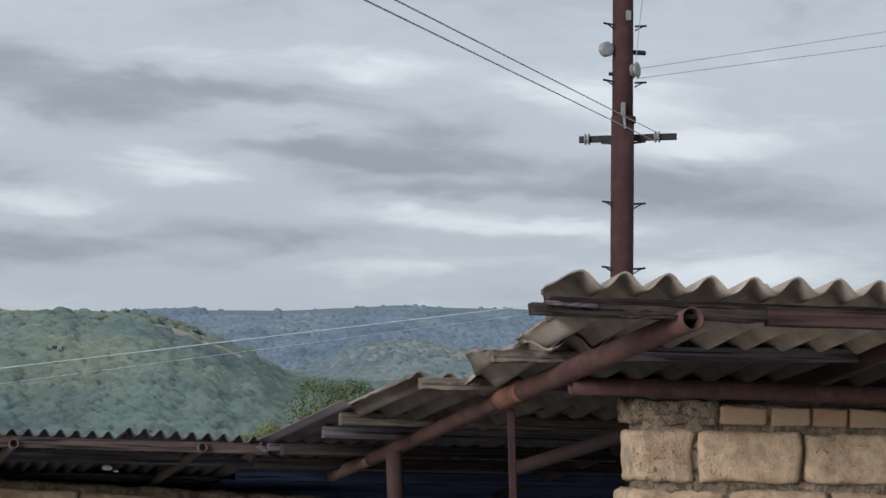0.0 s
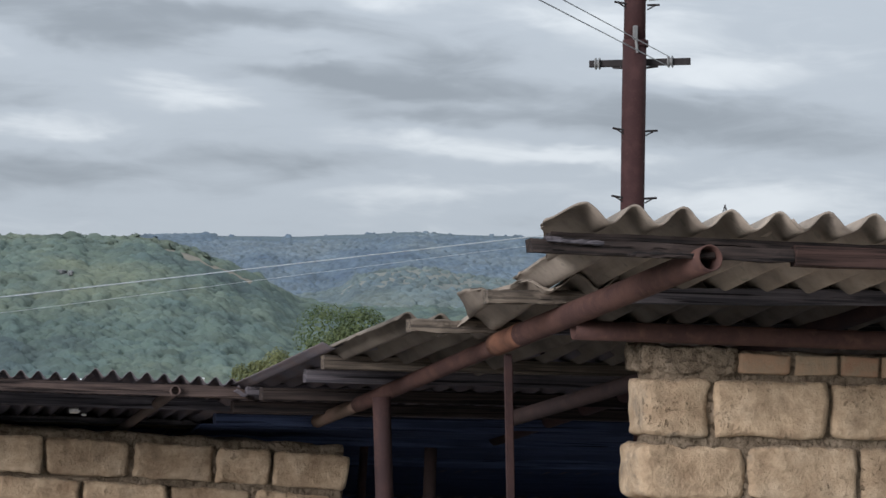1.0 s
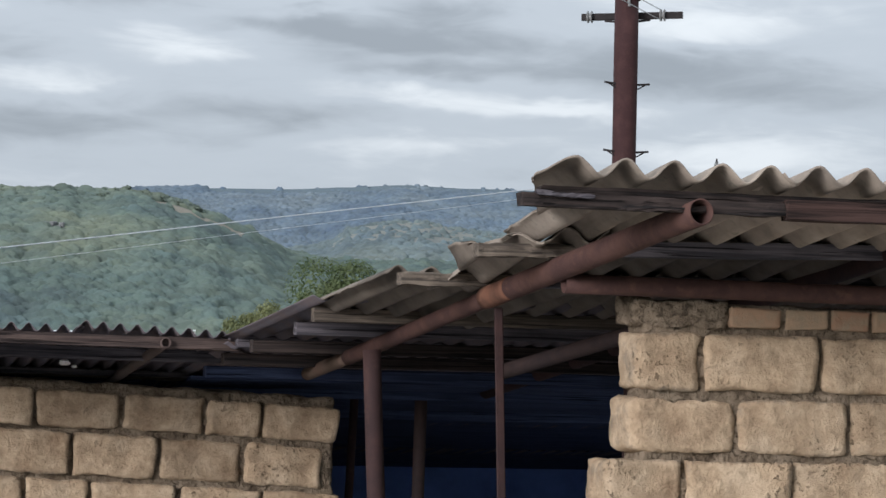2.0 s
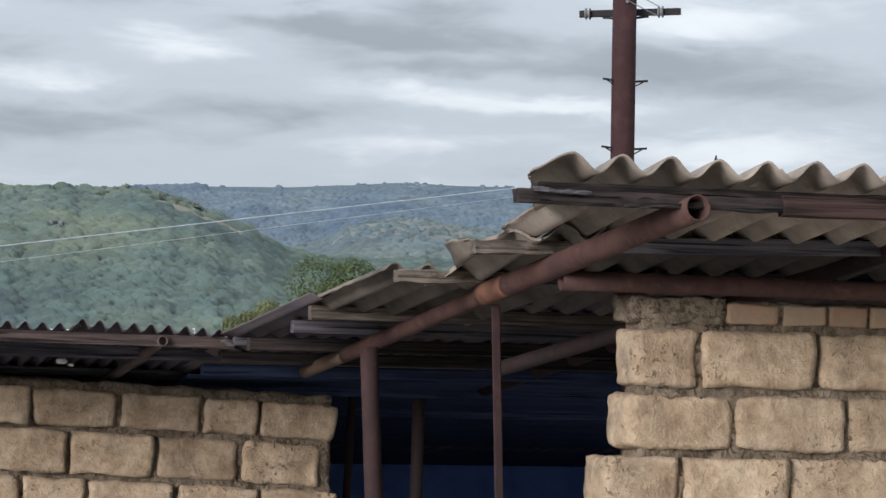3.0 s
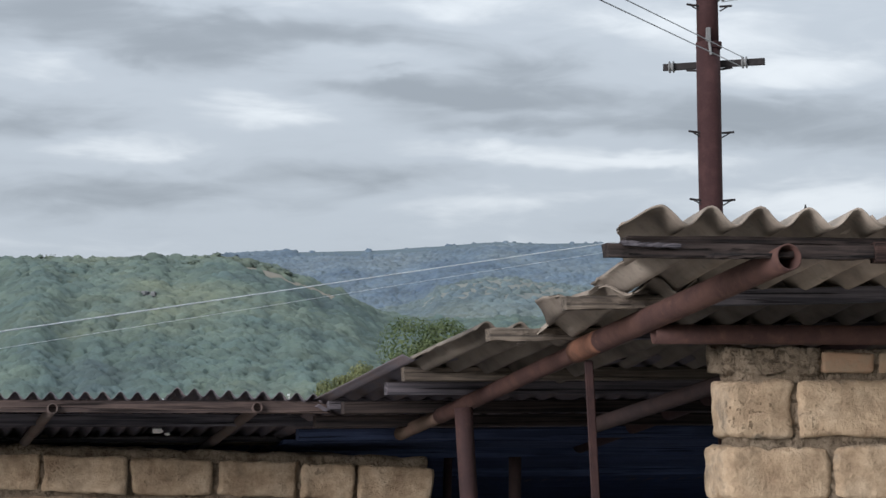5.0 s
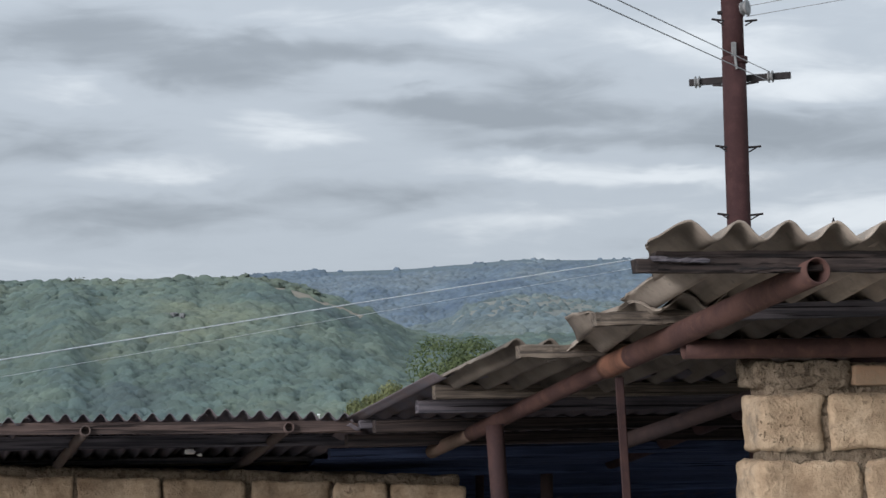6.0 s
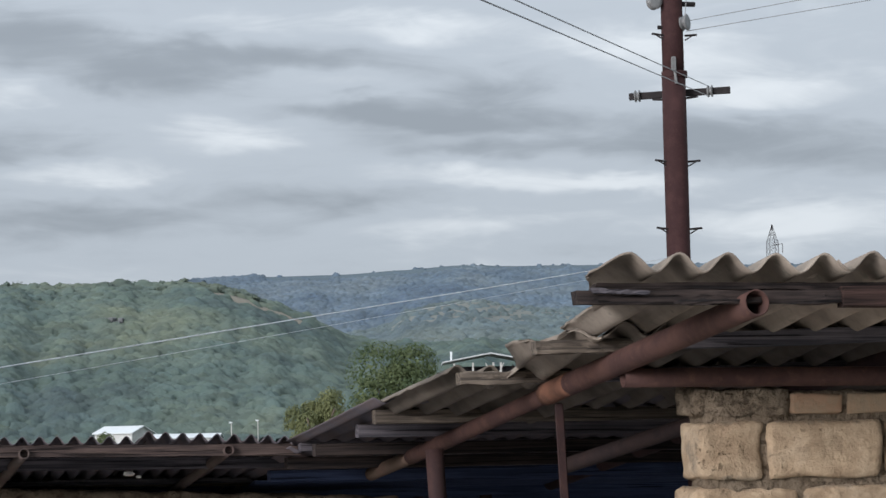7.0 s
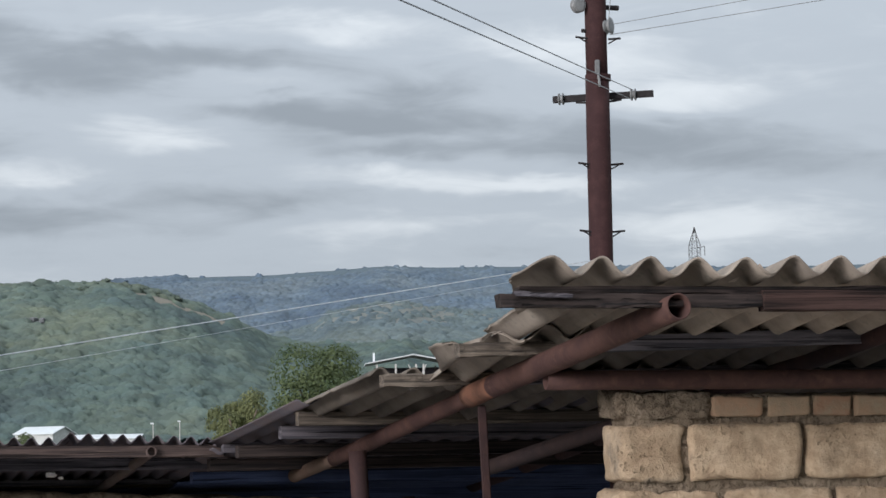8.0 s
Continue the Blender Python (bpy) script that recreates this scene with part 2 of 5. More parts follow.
def leaf_material(name, stops, amount=0.35, patch=0.012, grain=1.1, soft=0.0):
    k = Mat(name, 0.7, 0, 0.2)
    geo = k.n.new("ShaderNodeNewGeometry")
    col = k.ramp(k.noise(patch, 4, 0.6, k.coords(per_object=False)), stops)
    col = k.vary(col, amount, geo.outputs["Random Per Island"])
    v = k.coords(per_object=False)
    if soft:
        cell = k.n.new("ShaderNodeTexVoronoi")
        cell.inputs["Scale"].default_value = 0.24
        k.l.new(v, cell.inputs["Vector"])
        one = k.n.new("ShaderNodeSeparateColor")
        k.l.new(cell.outputs["Color"], one.inputs[0])
        col = k.vary(col, 0.17, one.outputs[0])
        col = k.vary(col, 0.42, k.noise(0.05, 4, 0.6, v))
        col = k.mix(k.math("MULTIPLY", one.outputs[1], 0.35), col, k.mix(1.0, col, (1.22, 1.08, 0.78), "MULTIPLY"))
    clump = k.noise(grain, 4, 0.65, v)
    col = k.mix(k.math("MULTIPLY", k.grey(clump, 0.35, 0.62), 0.45), col, k.vary(col, 0.65 if soft else 0.6, clump))
    k.done(col, clump, 0.35, 0.6 / grain)
    if soft:
        # normals turned up and sunward so a far crown shades evenly, as in haze
        mixn, unit = k.n.new("ShaderNodeMix"), k.n.new("ShaderNodeVectorMath")
        mixn.data_type = "VECTOR"
        mixn.inputs[0].default_value = soft
        k.l.new(k.b.inputs["Normal"].links[0].from_socket, mixn.inputs[4])
        mixn.inputs[5].default_value = (-0.35, -0.35, 0.87)
        unit.operation = "NORMALIZE"
        k.l.new(mixn.outputs[1], unit.inputs[0])
        k.l.new(unit.outputs[0], k.b.inputs["Normal"])
    # thin leaves let some light through
    tr, mx = k.n.new("ShaderNodeBsdfTranslucent"), k.n.new("ShaderNodeMixShader")
    k.l.new(col, tr.inputs["Color"])
    mx.inputs[0].default_value = 0.08 if soft else 0.5
    k.l.new(k.b.outputs[0], mx.inputs[1]), k.l.new(tr.outputs[0], mx.inputs[2])
    k.l.new(mx.outputs[0], k.n["Material Output"].inputs["Surface"])
    return k.m


def ground_material(yard, bare):
    k = Mat("hill_soil_and_grass", 0.95, 0, 0.1)
    v = k.coords(per_object=False)
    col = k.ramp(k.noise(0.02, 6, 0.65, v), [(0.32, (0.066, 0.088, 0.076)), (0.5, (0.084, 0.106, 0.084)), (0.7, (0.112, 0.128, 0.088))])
    ragged = k.noise(0.05, 5, 0.65, v)

    def spot(centre, radius, inner):
        d = k.n.new("ShaderNodeVectorMath")
        d.operation = "DISTANCE"
        d.inputs[1].default_value = centre
        k.l.new(v, d.inputs[0])
        f = k.math("ADD", k.math("DIVIDE", d.outputs["Value"], radius), k.math("MULTIPLY", ragged, inner))
        return k.ramp(k.math("MULTIPLY", f, 0.5), [(0.31 + inner / 4, (1, 1, 1)), (0.45 + inner / 4, (0, 0, 0))])

    # past about 1150 m the soil turns blue-grey, haze put into its colour
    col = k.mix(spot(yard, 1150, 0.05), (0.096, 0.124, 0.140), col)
    for c, radius in bare:
        col = k.mix(k.math("MULTIPLY", spot(c, radius, 1.2), 0.75), col, (0.240, 0.212, 0.170) if c.length < 900 else (0.176, 0.182, 0.164))
    # trodden pale earth round the sheds
    col = k.mix(spot(yard, 55, 0.2), col, k.ramp(k.noise(0.8, 6, 0.6, v), [(0.3, (0.28, 0.255, 0.23)), (0.7, (0.41, 0.38, 0.345))]))
    return k.done(col, k.noise(0.4, 5, 0.7, v), 0.6, 0.5)


def plain_material(name, col, rough=0.6, spread=0.25, scale=20, metal=0.0):
    k = Mat(name, rough, metal, 0.3)
    c = k.ramp(k.noise(scale, 5, 0.6), [(0.3, tuple(v * (1 - spread) for v in col)), (0.7, tuple(min(1, v * (1 + spread)) for v in col))])
    return k.done(c, k.noise(scale * 3, 4), 0.25, 0.004)


STONE, MORTAR, BRICK, ASBESTOS = stone_material(), mortar_material(), brick_material(), asbestos_material(shade=0.72)
# darker copy of ASBESTOS, roof shade put into the back rows' colour
ASBESTOS_SHADED = asbestos_material("shaded_asbestos_cement", 0.32)
WOOD_GREY = wood_material("weathered_wood", (0.056, 0.046, 0.038), (0.155, 0.125, 0.098))
# darker twin of WOOD_GREY, shade under the roofs put into its colour
WOOD_DARK = wood_material("dark_shaded_wood", (0.050, 0.047, 0.054), (0.125, 0.111, 0.120))
# near-black brown for the eave boards and two inner purlins
WOOD_BLACK = wood_material("blackish_brown_wood", (0.014, 0.012, 0.012), (0.048, 0.036, 0.032))
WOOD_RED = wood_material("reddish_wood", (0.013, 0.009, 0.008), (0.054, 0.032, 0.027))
PIPE = rust_material("rusty_brown_pipe", (0.064, 0.034, 0.030), (0.080, 0.042, 0.034), 0.5, (0.122, 0.066, 0.047))
# darkest copy of PIPE, with the shade under the roof in its colour
PIPE_SHADE = rust_material("shaded_brown_pipe", (0.026, 0.018, 0.018), (0.034, 0.022, 0.020), 0.5, (0.05, 0.03, 0.024))
RUST_BRIGHT = rust_material("fresh_orange_rust", (0.115, 0.056, 0.038), (0.140, 0.066, 0.042), 0.5, (0.19, 0.092, 0.054))
PIPE_TAN = rust_material("scoured_tan_pipe", (0.112, 0.078, 0.058), (0.092, 0.054, 0.042), 0.4, (0.15, 0.092, 0.062))
# rusty pipe darkened for roof shade, used on posts and one rafter
PIPE_DARK = rust_material("shaded_rusty_pipe", (0.038, 0.022, 0.022), (0.048, 0.026, 0.024), 0.4, (0.070, 0.038, 0.030))
POLE_RED = rust_material("red_oxide_pole", (0.040, 0.018, 0.018), (0.048, 0.022, 0.021), 0.35, (0.062, 0.030, 0.025))
WOOD_BOARD = wood_material("sun_browned_board", (0.036, 0.027, 0.025), (0.084, 0.060, 0.052))
# navy gloom of the shed's inside, put into the board colour
WOOD_NAVY_SHADE = wood_material("navy_shade_boards", (0.032, 0.044, 0.084), (0.062, 0.082, 0.150))
# rusted tin with the purplish tone of a shaded underside in its colour
TIN_SHADE = rust_material("shade_tinted_rusted_tin", (0.115, 0.105, 0.118), (0.110, 0.090, 0.092), 0.5, (0.115, 0.080, 0.070))
PIPE_GREY = rust_material("grey_brown_pipe", (0.092, 0.074, 0.066), (0.074, 0.052, 0.046), 0.4, (0.115, 0.080, 0.060))
STEEL = plain_material("dull_dark_steel", (0.018, 0.015, 0.015), 0.85, 0.35)
PORCELAIN = plain_material("grey_porcelain", (0.165, 0.165, 0.162), 0.35, 0.2)
WIRE_DARK = plain_material("weathered_aluminium_wire", (0.24, 0.245, 0.25), 0.5)
WIRE_PALE = plain_material("bright_aluminium_wire", (0.62, 0.63, 0.64), 0.45)
SCRAP = plain_material("pale_plastic_film", (0.72, 0.70, 0.66), 0.5, 0.15, 60)
POST_GREY = plain_material("grey_painted_timber", (0.40, 0.385, 0.36), 0.8, 0.15, 4)
PLASTER_WHITE = plain_material("white_plaster", (0.46, 0.46, 0.44), 0.8, 0.15, 2)
ROOF_WHITE = plain_material("white_sheet_roofing", (0.56, 0.58, 0.58), 0.5, 0.06, 2)
ROOF_GREY = plain_material("grey_sheet_roofing", (0.42, 0.43, 0.43), 0.6, 0.15, 2)
# wall blue stands in for the navy tone of the unlit interior
DARK_ROOM = plain_material("navy_room_shade", (0.16, 0.25, 0.50), 0.95, 0.3, 3)
# raised so that the unseen shed floor bounces light upwards
EARTH = plain_material("packed_earth", (0.22, 0.215, 0.23), 0.95, 0.3, 3)
BOULDER = plain_material("grey_limestone_boulder", (0.150, 0.156, 0.158), 0.95, 0.3, 1.5)
BARK = plain_material("grey_brown_bark", (0.11, 0.085, 0.065), 0.9, 0.35, 6)
# scrub green cooled towards blue-grey, a thin haze painted into the hillside
LEAF_HILL = leaf_material("scrub_leaves_hazed", [(0.34, (0.054, 0.077, 0.079)), (0.44, (0.068, 0.098, 0.09)), (0.54, (0.083, 0.112, 0.097)), (0.66, (0.107, 0.129, 0.098))], 0.06, 0.016, 0.7, 0.55)
# distance haze mixed into the next two leaf colours, bluer than the near trees
LEAF_FAR = leaf_material("far_leaves_hazed", [(0.34, (0.059, 0.085, 0.125)), (0.5, (0.079, 0.11, 0.146)), (0.64, (0.104, 0.133, 0.16))], 0.05, 0.01, 0.4, 0.62)
LEAF_MID = leaf_material("valley_leaves_hazed", [(0.32, (0.069, 0.095, 0.114)), (0.5, (0.086, 0.113, 0.121)), (0.68, (0.104, 0.127, 0.124))], 0.05, 0.012, 0.5, 0.60)
LEAF_TREE = leaf_material("walnut_leaves", [(0.3, (0.062, 0.093, 0.043)), (0.7, (0.146, 0.171, 0.077))], 0.16, 0.5)
LEAF_YELLOW = leaf_material("yellow_green_leaves", [(0.3, (0.144, 0.16, 0.075)), (0.7, (0.206, 0.212, 0.096))], 0.3, 0.5)



# ---- shape helpers ----
def part(name, bm, material, parent=None, label="", smooth=False):
    me = bpy.data.meshes.new(name)
    if smooth:
        for f in bm.faces:
            f.smooth = True
    bm.to_mesh(me)
    bm.free()
    me.materials.append(material)
    ob = new(name, me)
    if parent is not None:
        ob.parent = parent
    if label:
        ob["label"] = label
    return ob


def thing(name, at, label, category, group="", kind=""):
    ob = new(name)
    ob.matrix_world = Matrix.Translation(at)
    ob.empty_display_size = 0.1
    return tagged(ob, label, category, group, kind)


def local(parent, p):
    return Vector(p) - parent.matrix_world.translation


def tube(p0, p1, r, hole=0.0, seg=20, rings=6, wobble=0.0, bend=(0, 0, 0)):
    """A pipe from p0 to p1 with open ends where hole is given."""
    bm = bmesh.new()
    p0, p1 = Vector(p0), Vector(p1)
    d = (p1 - p0).normalized()
    a = d.orthogonal().normalized()
    b = d.cross(a)
    rows = []
    for radius in ((r, hole) if hole else (r,)):
        ring_rows = []
        for i in range(rings + 1):
            u = i / rings
            c = p0.lerp(p1, u) + Vector(bend) * (4 * u * (1 - u))
            ring = []
            for j in range(seg):
                w = 2 * math.pi * j / seg
                n = a * math.cos(w) + b * math.sin(w)
                k = radius * (1 + wobble * noise.noise(c * 9 + n * 2))
                ring.append(bm.verts.new(c + n * k))
            ring_rows.append(ring)
        rows.append(ring_rows)
    for k, ring_rows in enumerate(rows):
        for r0, r1 in zip(ring_rows, ring_rows[1:]):
            for j in range(seg):
                q = [r0[j], r0[(j + 1) % seg], r1[(j + 1) % seg], r1[j]]
                bm.faces.new(q if k == 0 else q[::-1])
    for e in (0, -1):
        if hole:
            for j in range(seg):
                bm.faces.new([rows[0][e][j], rows[0][e][(j + 1) % seg], rows[1][e][(j + 1) % seg], rows[1][e][j]])
        else:
            bm.faces.new(rows[0][e])
    bmesh.ops.recalc_face_normals(bm, faces=bm.faces)
    return bm


def plank(p0, p1, width, height, seed=0, rough=0.006, steps=10, chew=0.0):
    """A sawn board along p0-p1 (its middle line), with uneven edges; chew frays its first end."""
    bm = bmesh.new()
    p0, p1 = Vector(p0), Vector(p1)
    d = (p1 - p0).normalized()
    side = d.cross(Vector((0, 0, 1))).normalized()
    upv = side.cross(d)
    rings = []
    c = 0.12
    prof = [(-1 + c, -1), (1 - c, -1), (1, -1 + c), (1, 1 - c), (1 - c, 1), (-1 + c, 1), (-1, 1 - c), (-1, -1 + c)]
    for i in range(steps + 1):
        u = i / steps
        mid_p = p0.lerp(p1, u)
        ring = []
        for j, (s, h) in enumerate(prof):
            q = mid_p + side * (s * width / 2) + upv * (h * height / 2)
            nv = Vector((noise.noise((u * 9 + seed, j * 0.7, seed)), noise.noise((u * 9, j * 0.9 + 7, seed)), noise.noise((u * 11 + 3, j + seed, 5))))
            q += side * nv.x * rough + upv * nv.y * rough
            if i == 0 and chew:
                q += d * chew * random.random()
            ring.append(bm.verts.new(q))
        rings.append(ring)
    for r0, r1 in zip(rings, rings[1:]):
        for j in range(8):
            bm.faces.new([r0[j], r0[(j + 1) % 8], r1[(j + 1) % 8], r1[j]])
    bm.faces.new(rings[0][::-1]), bm.faces.new(rings[-1])
    bmesh.ops.recalc_face_normals(bm, faces=bm.faces)
    return bm


def stone_block(sx, sy, sz, seed, round_=0.022, rough=0.008, nx=14, nz=9, ny=6):
    """A rough-hewn block round the origin; its worn corners are rounded."""
    bm = bmesh.new()
    bmesh.ops.create_cube(bm, size=2)
    half = Vector((sx / 2, sy / 2, sz / 2))
    for axis, n in ((0, nx), (1, ny), (2, nz)):
        edges = [e for e in bm.edges if abs((e.verts[0].co - e.verts[1].co).normalized()[axis]) > 0.9]
        bmesh.ops.subdivide_edges(bm, edges=edges, cuts=n, use_grid_fill=True)
    off = Vector((seed * 3.71, seed * 1.37, seed * 2.11))
    for v in bm.verts:
        p = Vector([v.co[i] * half[i] for i in range(3)])
        r = round_ * max(0.35, 1 + 1.5 * noise.noise(p * 6 + off))
        q = Vector([max(-half[i] + r, min(half[i] - r, p[i])) for i in range(3)])
        out = p - q
        if out.length > 1e-6:
            p = q + out.normalized() * min(out.length, r)
        n1 = noise.noise_vector(p * 9 + off)
        n2 = noise.noise_vector(p * 28 + off)
        n3 = noise.noise(p * 4 + off * 2)
        v.co = p + n1 * rough + n2 * rough * 0.55 + Vector((0, -0.5 * rough * n3, 0))
    return bm


def corrugated(x0, x1, y0, y1, z0, z1, pitch, amp, crest, seed, thick=0.007, skew=0.0, tilt=0.0, ragged=0.012, widen=1.0, steps=8, sag=0.0, per=12, cut=0.0, verge=None):
    """A corrugated sheet: waves run along y, crests at height z0 (front, y0) to z1 (back, y1). widen stretches the wave left of the first crest."""
    bm = bmesh.new()
    n = max(6, int(round((x1 - x0) / pitch * per)))
    top, bot = [], []
    for i in range(n + 1):
        x = x0 + (x1 - x0) * i / n
        col_t, col_b = [], []
        f = noise.noise((x * 7 + seed, seed * 1.3, 0)) * ragged + noise.noise((x * 31, seed, 4)) * ragged * 0.6
        g = noise.noise((x * 7 + seed, seed * 1.3, 9)) * ragged * 1.5
        for j in range(steps + 1):
            v = j / steps
            y = y0 + f + (y1 + g - y0 - f) * v
            xc = max(x, x0 + cut * v + (0.02 * noise.noise((y * 14, seed, 1)) if cut else 0))
            if verge:
                xc = max(x, float(np.interp(y, *verge)) + 0.012 * noise.noise((y * 19, seed, 3)))
            w = (xc - crest) / pitch
            if w < 0:
                w /= widen
            z = z0 + (z1 - z0) * v + amp * 0.5 * (math.cos(2 * math.pi * w) - 1) + tilt * (x - x0) - sag * 4 * v * (1 - v)
            z += 0.004 * noise.noise((x * 3 + seed, y * 3, 2))
            xx = xc + skew * (y - y0) + 0.004 * noise.noise((y * 8, x * 2, seed))
            col_t.append(bm.verts.new((xx, y, z)))
            col_b.append(bm.verts.new((xx, y, z - thick)))
        top.append(col_t), bot.append(col_b)
    for i in range(n):
        for j in range(steps):
            bm.faces.new([top[i][j], top[i + 1][j], top[i + 1][j + 1], top[i][j + 1]])
            bm.faces.new([bot[i][j], bot[i][j + 1], bot[i + 1][j + 1], bot[i + 1][j]])
        for j, flip in ((0, False), (steps, True)):
            q = [top[i][j], bot[i][j], bot[i + 1][j], top[i + 1][j]]
            bm.faces.new(q[::-1] if flip else q)
    for i in (0, n):
        for j in range(steps):
            bm.faces.new([top[i][j], top[i][j + 1], bot[i][j + 1], bot[i][j]])
    bmesh.ops.recalc_face_normals(bm, faces=bm.faces)
    return bm


def box(lo, hi, bevel=0.0):
    bm = bmesh.new()
    bmesh.ops.create_cube(bm, size=1)
    for v in bm.verts:
        v.co = Vector([lo[i] + (v.co[i] + 0.5) * (hi[i] - lo[i]) for i in range(3)])
    if bevel:
        bmesh.ops.bevel(bm, geom=bm.edges[:], offset=bevel, segments=2, affect="EDGES")
    return bm


def join(*bms):
    out = bmesh.new()
    for b in bms:
        me = bpy.data.meshes.new("tmp")
        b.to_mesh(me)
        b.free()
        out.from_mesh(me)
        bpy.data.meshes.remove(me)
    return out


def mesh_object(name, verts, faces, material, parent=None, label="", smooth=False):
    """An object from numpy arrays of vertices and quads."""
    me = bpy.data.meshes.new(name)
    me.vertices.add(len(verts))
    me.vertices.foreach_set("co", np.asarray(verts, dtype=np.float32).ravel())
    faces = np.asarray(faces, dtype=np.int32)
    k = faces.shape[1]
    me.loops.add(faces.size)
    me.loops.foreach_set("vertex_index", faces.ravel())
    me.polygons.add(len(faces))
    me.polygons.foreach_set("loop_start", np.arange(0, faces.size, k, dtype=np.int32))
    me.polygons.foreach_set("loop_total", np.full(len(faces), k, dtype=np.int32))
    if smooth:
        me.polygons.foreach_set("use_smooth", np.ones(len(faces), dtype=bool))
    me.update(calc_edges=True)
    me.materials.append(material)
    ob = new(name, me)
    if parent is not None:
        ob.parent = parent
    if label:
        ob["label"] = label
    return ob


# ---- the land ----
EYE = (-2.3, -6.8, 2.03)
NEAR_EL = ([-180, 0, 5.1, 7.1, 8.7, 9.6, 10.1, 10.3, 10.7, 11.0, 11.4, 11.75, 12.3, 12.8, 13.5, 15, 20, 30, 180], [3.9, 4.22, 4.26, 4.34, 4.33, 4.21, 4.05, 3.92, 3.84, 3.69, 3.53, 3.33, 3.08, 2.95, 2.86, 2.80, 2.70, 2.5, 3.9])
MID_EL = ([-180, 9, 12, 12.8, 13.3, 13.6, 14.1, 14.6, 15.4, 16.0, 16.7, 17.5, 20, 30, 180], [3.0, 3.0, 3.05, 3.18, 3.33, 3.58, 3.69, 3.74, 3.74, 3.60, 3.50, 3.46, 3.4, 3.3, 3.0])
FAR_EL = ([-180, 0, 7.4, 8.8, 9.9, 11.8, 13.7, 14.7, 15.4, 17.3, 20, 24, 32, 180], [4.1, 4.10, 4.20, 4.37, 4.39, 4.43, 4.47, 4.56, 4.58, 4.55, 4.50, 4.42, 4.25, 4.2])


def np_noise(x, y, seed):
    """Smooth value noise from a few turned sines."""
    rng = np.random.RandomState(seed)
    s = 0
    for _ in range(7):
        a, ph, f = rng.uniform(0, 6.28), rng.uniform(0, 6.28), rng.uniform(0.6, 1.7)
        s = s + np.sin((x * math.cos(a) + y * math.sin(a)) * f + ph)
    return s / 7


def land(x, y):
    """Height of the ground at x, y (arrays)."""
    dx, dy = x - EYE[0], y - EYE[1]
    r = np.hypot(dx, dy)
    az = np.degrees(np.arctan2(dx, dy))
    near = EYE[2] + 800 * np.tan(np.radians(np.interp(az, *NEAR_EL)))
    middle = EYE[2] + 1320 * np.tan(np.radians(np.interp(az, *MID_EL)))
    far = EYE[2] + 2050 * np.tan(np.radians(np.interp(az, *FAR_EL)))
    side = np.clip((az - 11) / 5, 0, 1)
    keys_r = [0, 45, 150, 300, 560, 800, 1060, 1320, 1720, 2050, 2700, 4700]
    keys_z = [0 * r + 0.35, 0 * r + 0.2, 0.3 + 1.5 * side, 2.0 + 6.0 * side, 7.5 + 5 * side, near, np.minimum(near - 6, middle - 14), middle, middle - 10, far, far - 25, far - 60]
    z = np.zeros_like(r)
    for i in range(len(keys_r) - 1):
        a, b = keys_r[i], keys_r[i + 1]
        u = np.clip((r - a) / (b - a), 0, 1)
        if b in (800, 2050, 1320):
            s = np.sin(u * math.pi / 2) * 0.35 + u * 0.65
        else:
            s = u * u * (3 - 2 * u)
        z = np.where((r >= a) & (r <= b), keys_z[i] + (keys_z[i + 1] - keys_z[i]) * s, z)
    # gullies and shoulders on the faces of the slopes
    face = np.clip((r - 540) / 90, 0, 1) * np.clip((800 - r) / 60, 0, 1) + np.clip((r - 1720) / 100, 0, 1) * np.clip((2050 - r) / 90, 0, 1)
    z += face * (3.4 * np_noise(az * 1.9, r / 95, 8) + 1.8 * np_noise(az * 4.2, r / 50, 9))
    rough = np.clip((r - 330) / 300, 0, 1) * np.clip((2400 - r) / 400, 0, 1)
    z += rough * (2.6 * np_noise(x / 45, y / 45, 3) + 1.0 * np_noise(x / 17, y / 17, 4)) * np.where(r > 1800, 1.4, 1.0)
    return z


def polar(az, r, z=0.0):
    a = radians(az)
    return Vector((EYE[0] + r * math.sin(a), EYE[1] + r * math.cos(a), z))


def height(p):
    return float(land(np.array([p[0]]), np.array([p[1]]))[0])


def on_slope(az, el, r0, r1):
    """The first place on the slope, from r0 to r1 metres off, that stands el degrees above the eye's level."""
    for r in np.arange(r0, r1, 3.0):
        p = polar(az, r)
        p.z = height(p)
        if p.z - EYE[2] >= r * math.tan(radians(el)):
            break
    return p


BARE = []
for az_, el_, size_ in ((10.25, 3.84, 22), (10.5, 3.77, 25), (10.85, 3.66, 16), (11.3, 3.48, 8)):
    BARE.append((on_slope(az_, el_ - 0.17, 450, 800), size_))
for az_, el_, size_ in ((13.6, 3.50, 42), (14.1, 3.60, 54), (14.6, 3.62, 62), (15.2, 3.62, 62), (15.8, 3.54, 54), (16.4, 3.44, 46), (17.0, 3.38, 42), (14.2, 3.42, 40), (15.0, 3.40, 40), (13.3, 3.28, 24)):
    BARE.append((on_slope(az_, el_, 880, 1320), size_))


def in_the_open(x, y, rng):
    """True for most places inside the bare patches."""
    hit = np.zeros(len(x), dtype=bool)
    for c, radius in BARE:
        hit |= np.hypot(x - c.x, y - c.y) < radius * (0.62 + 0.55 * np_noise(x / 7, y / 7, 77))
    return hit & (rng.rand(len(x)) < np.where(np.hypot(x, y) < 850, 0.95, 0.84))


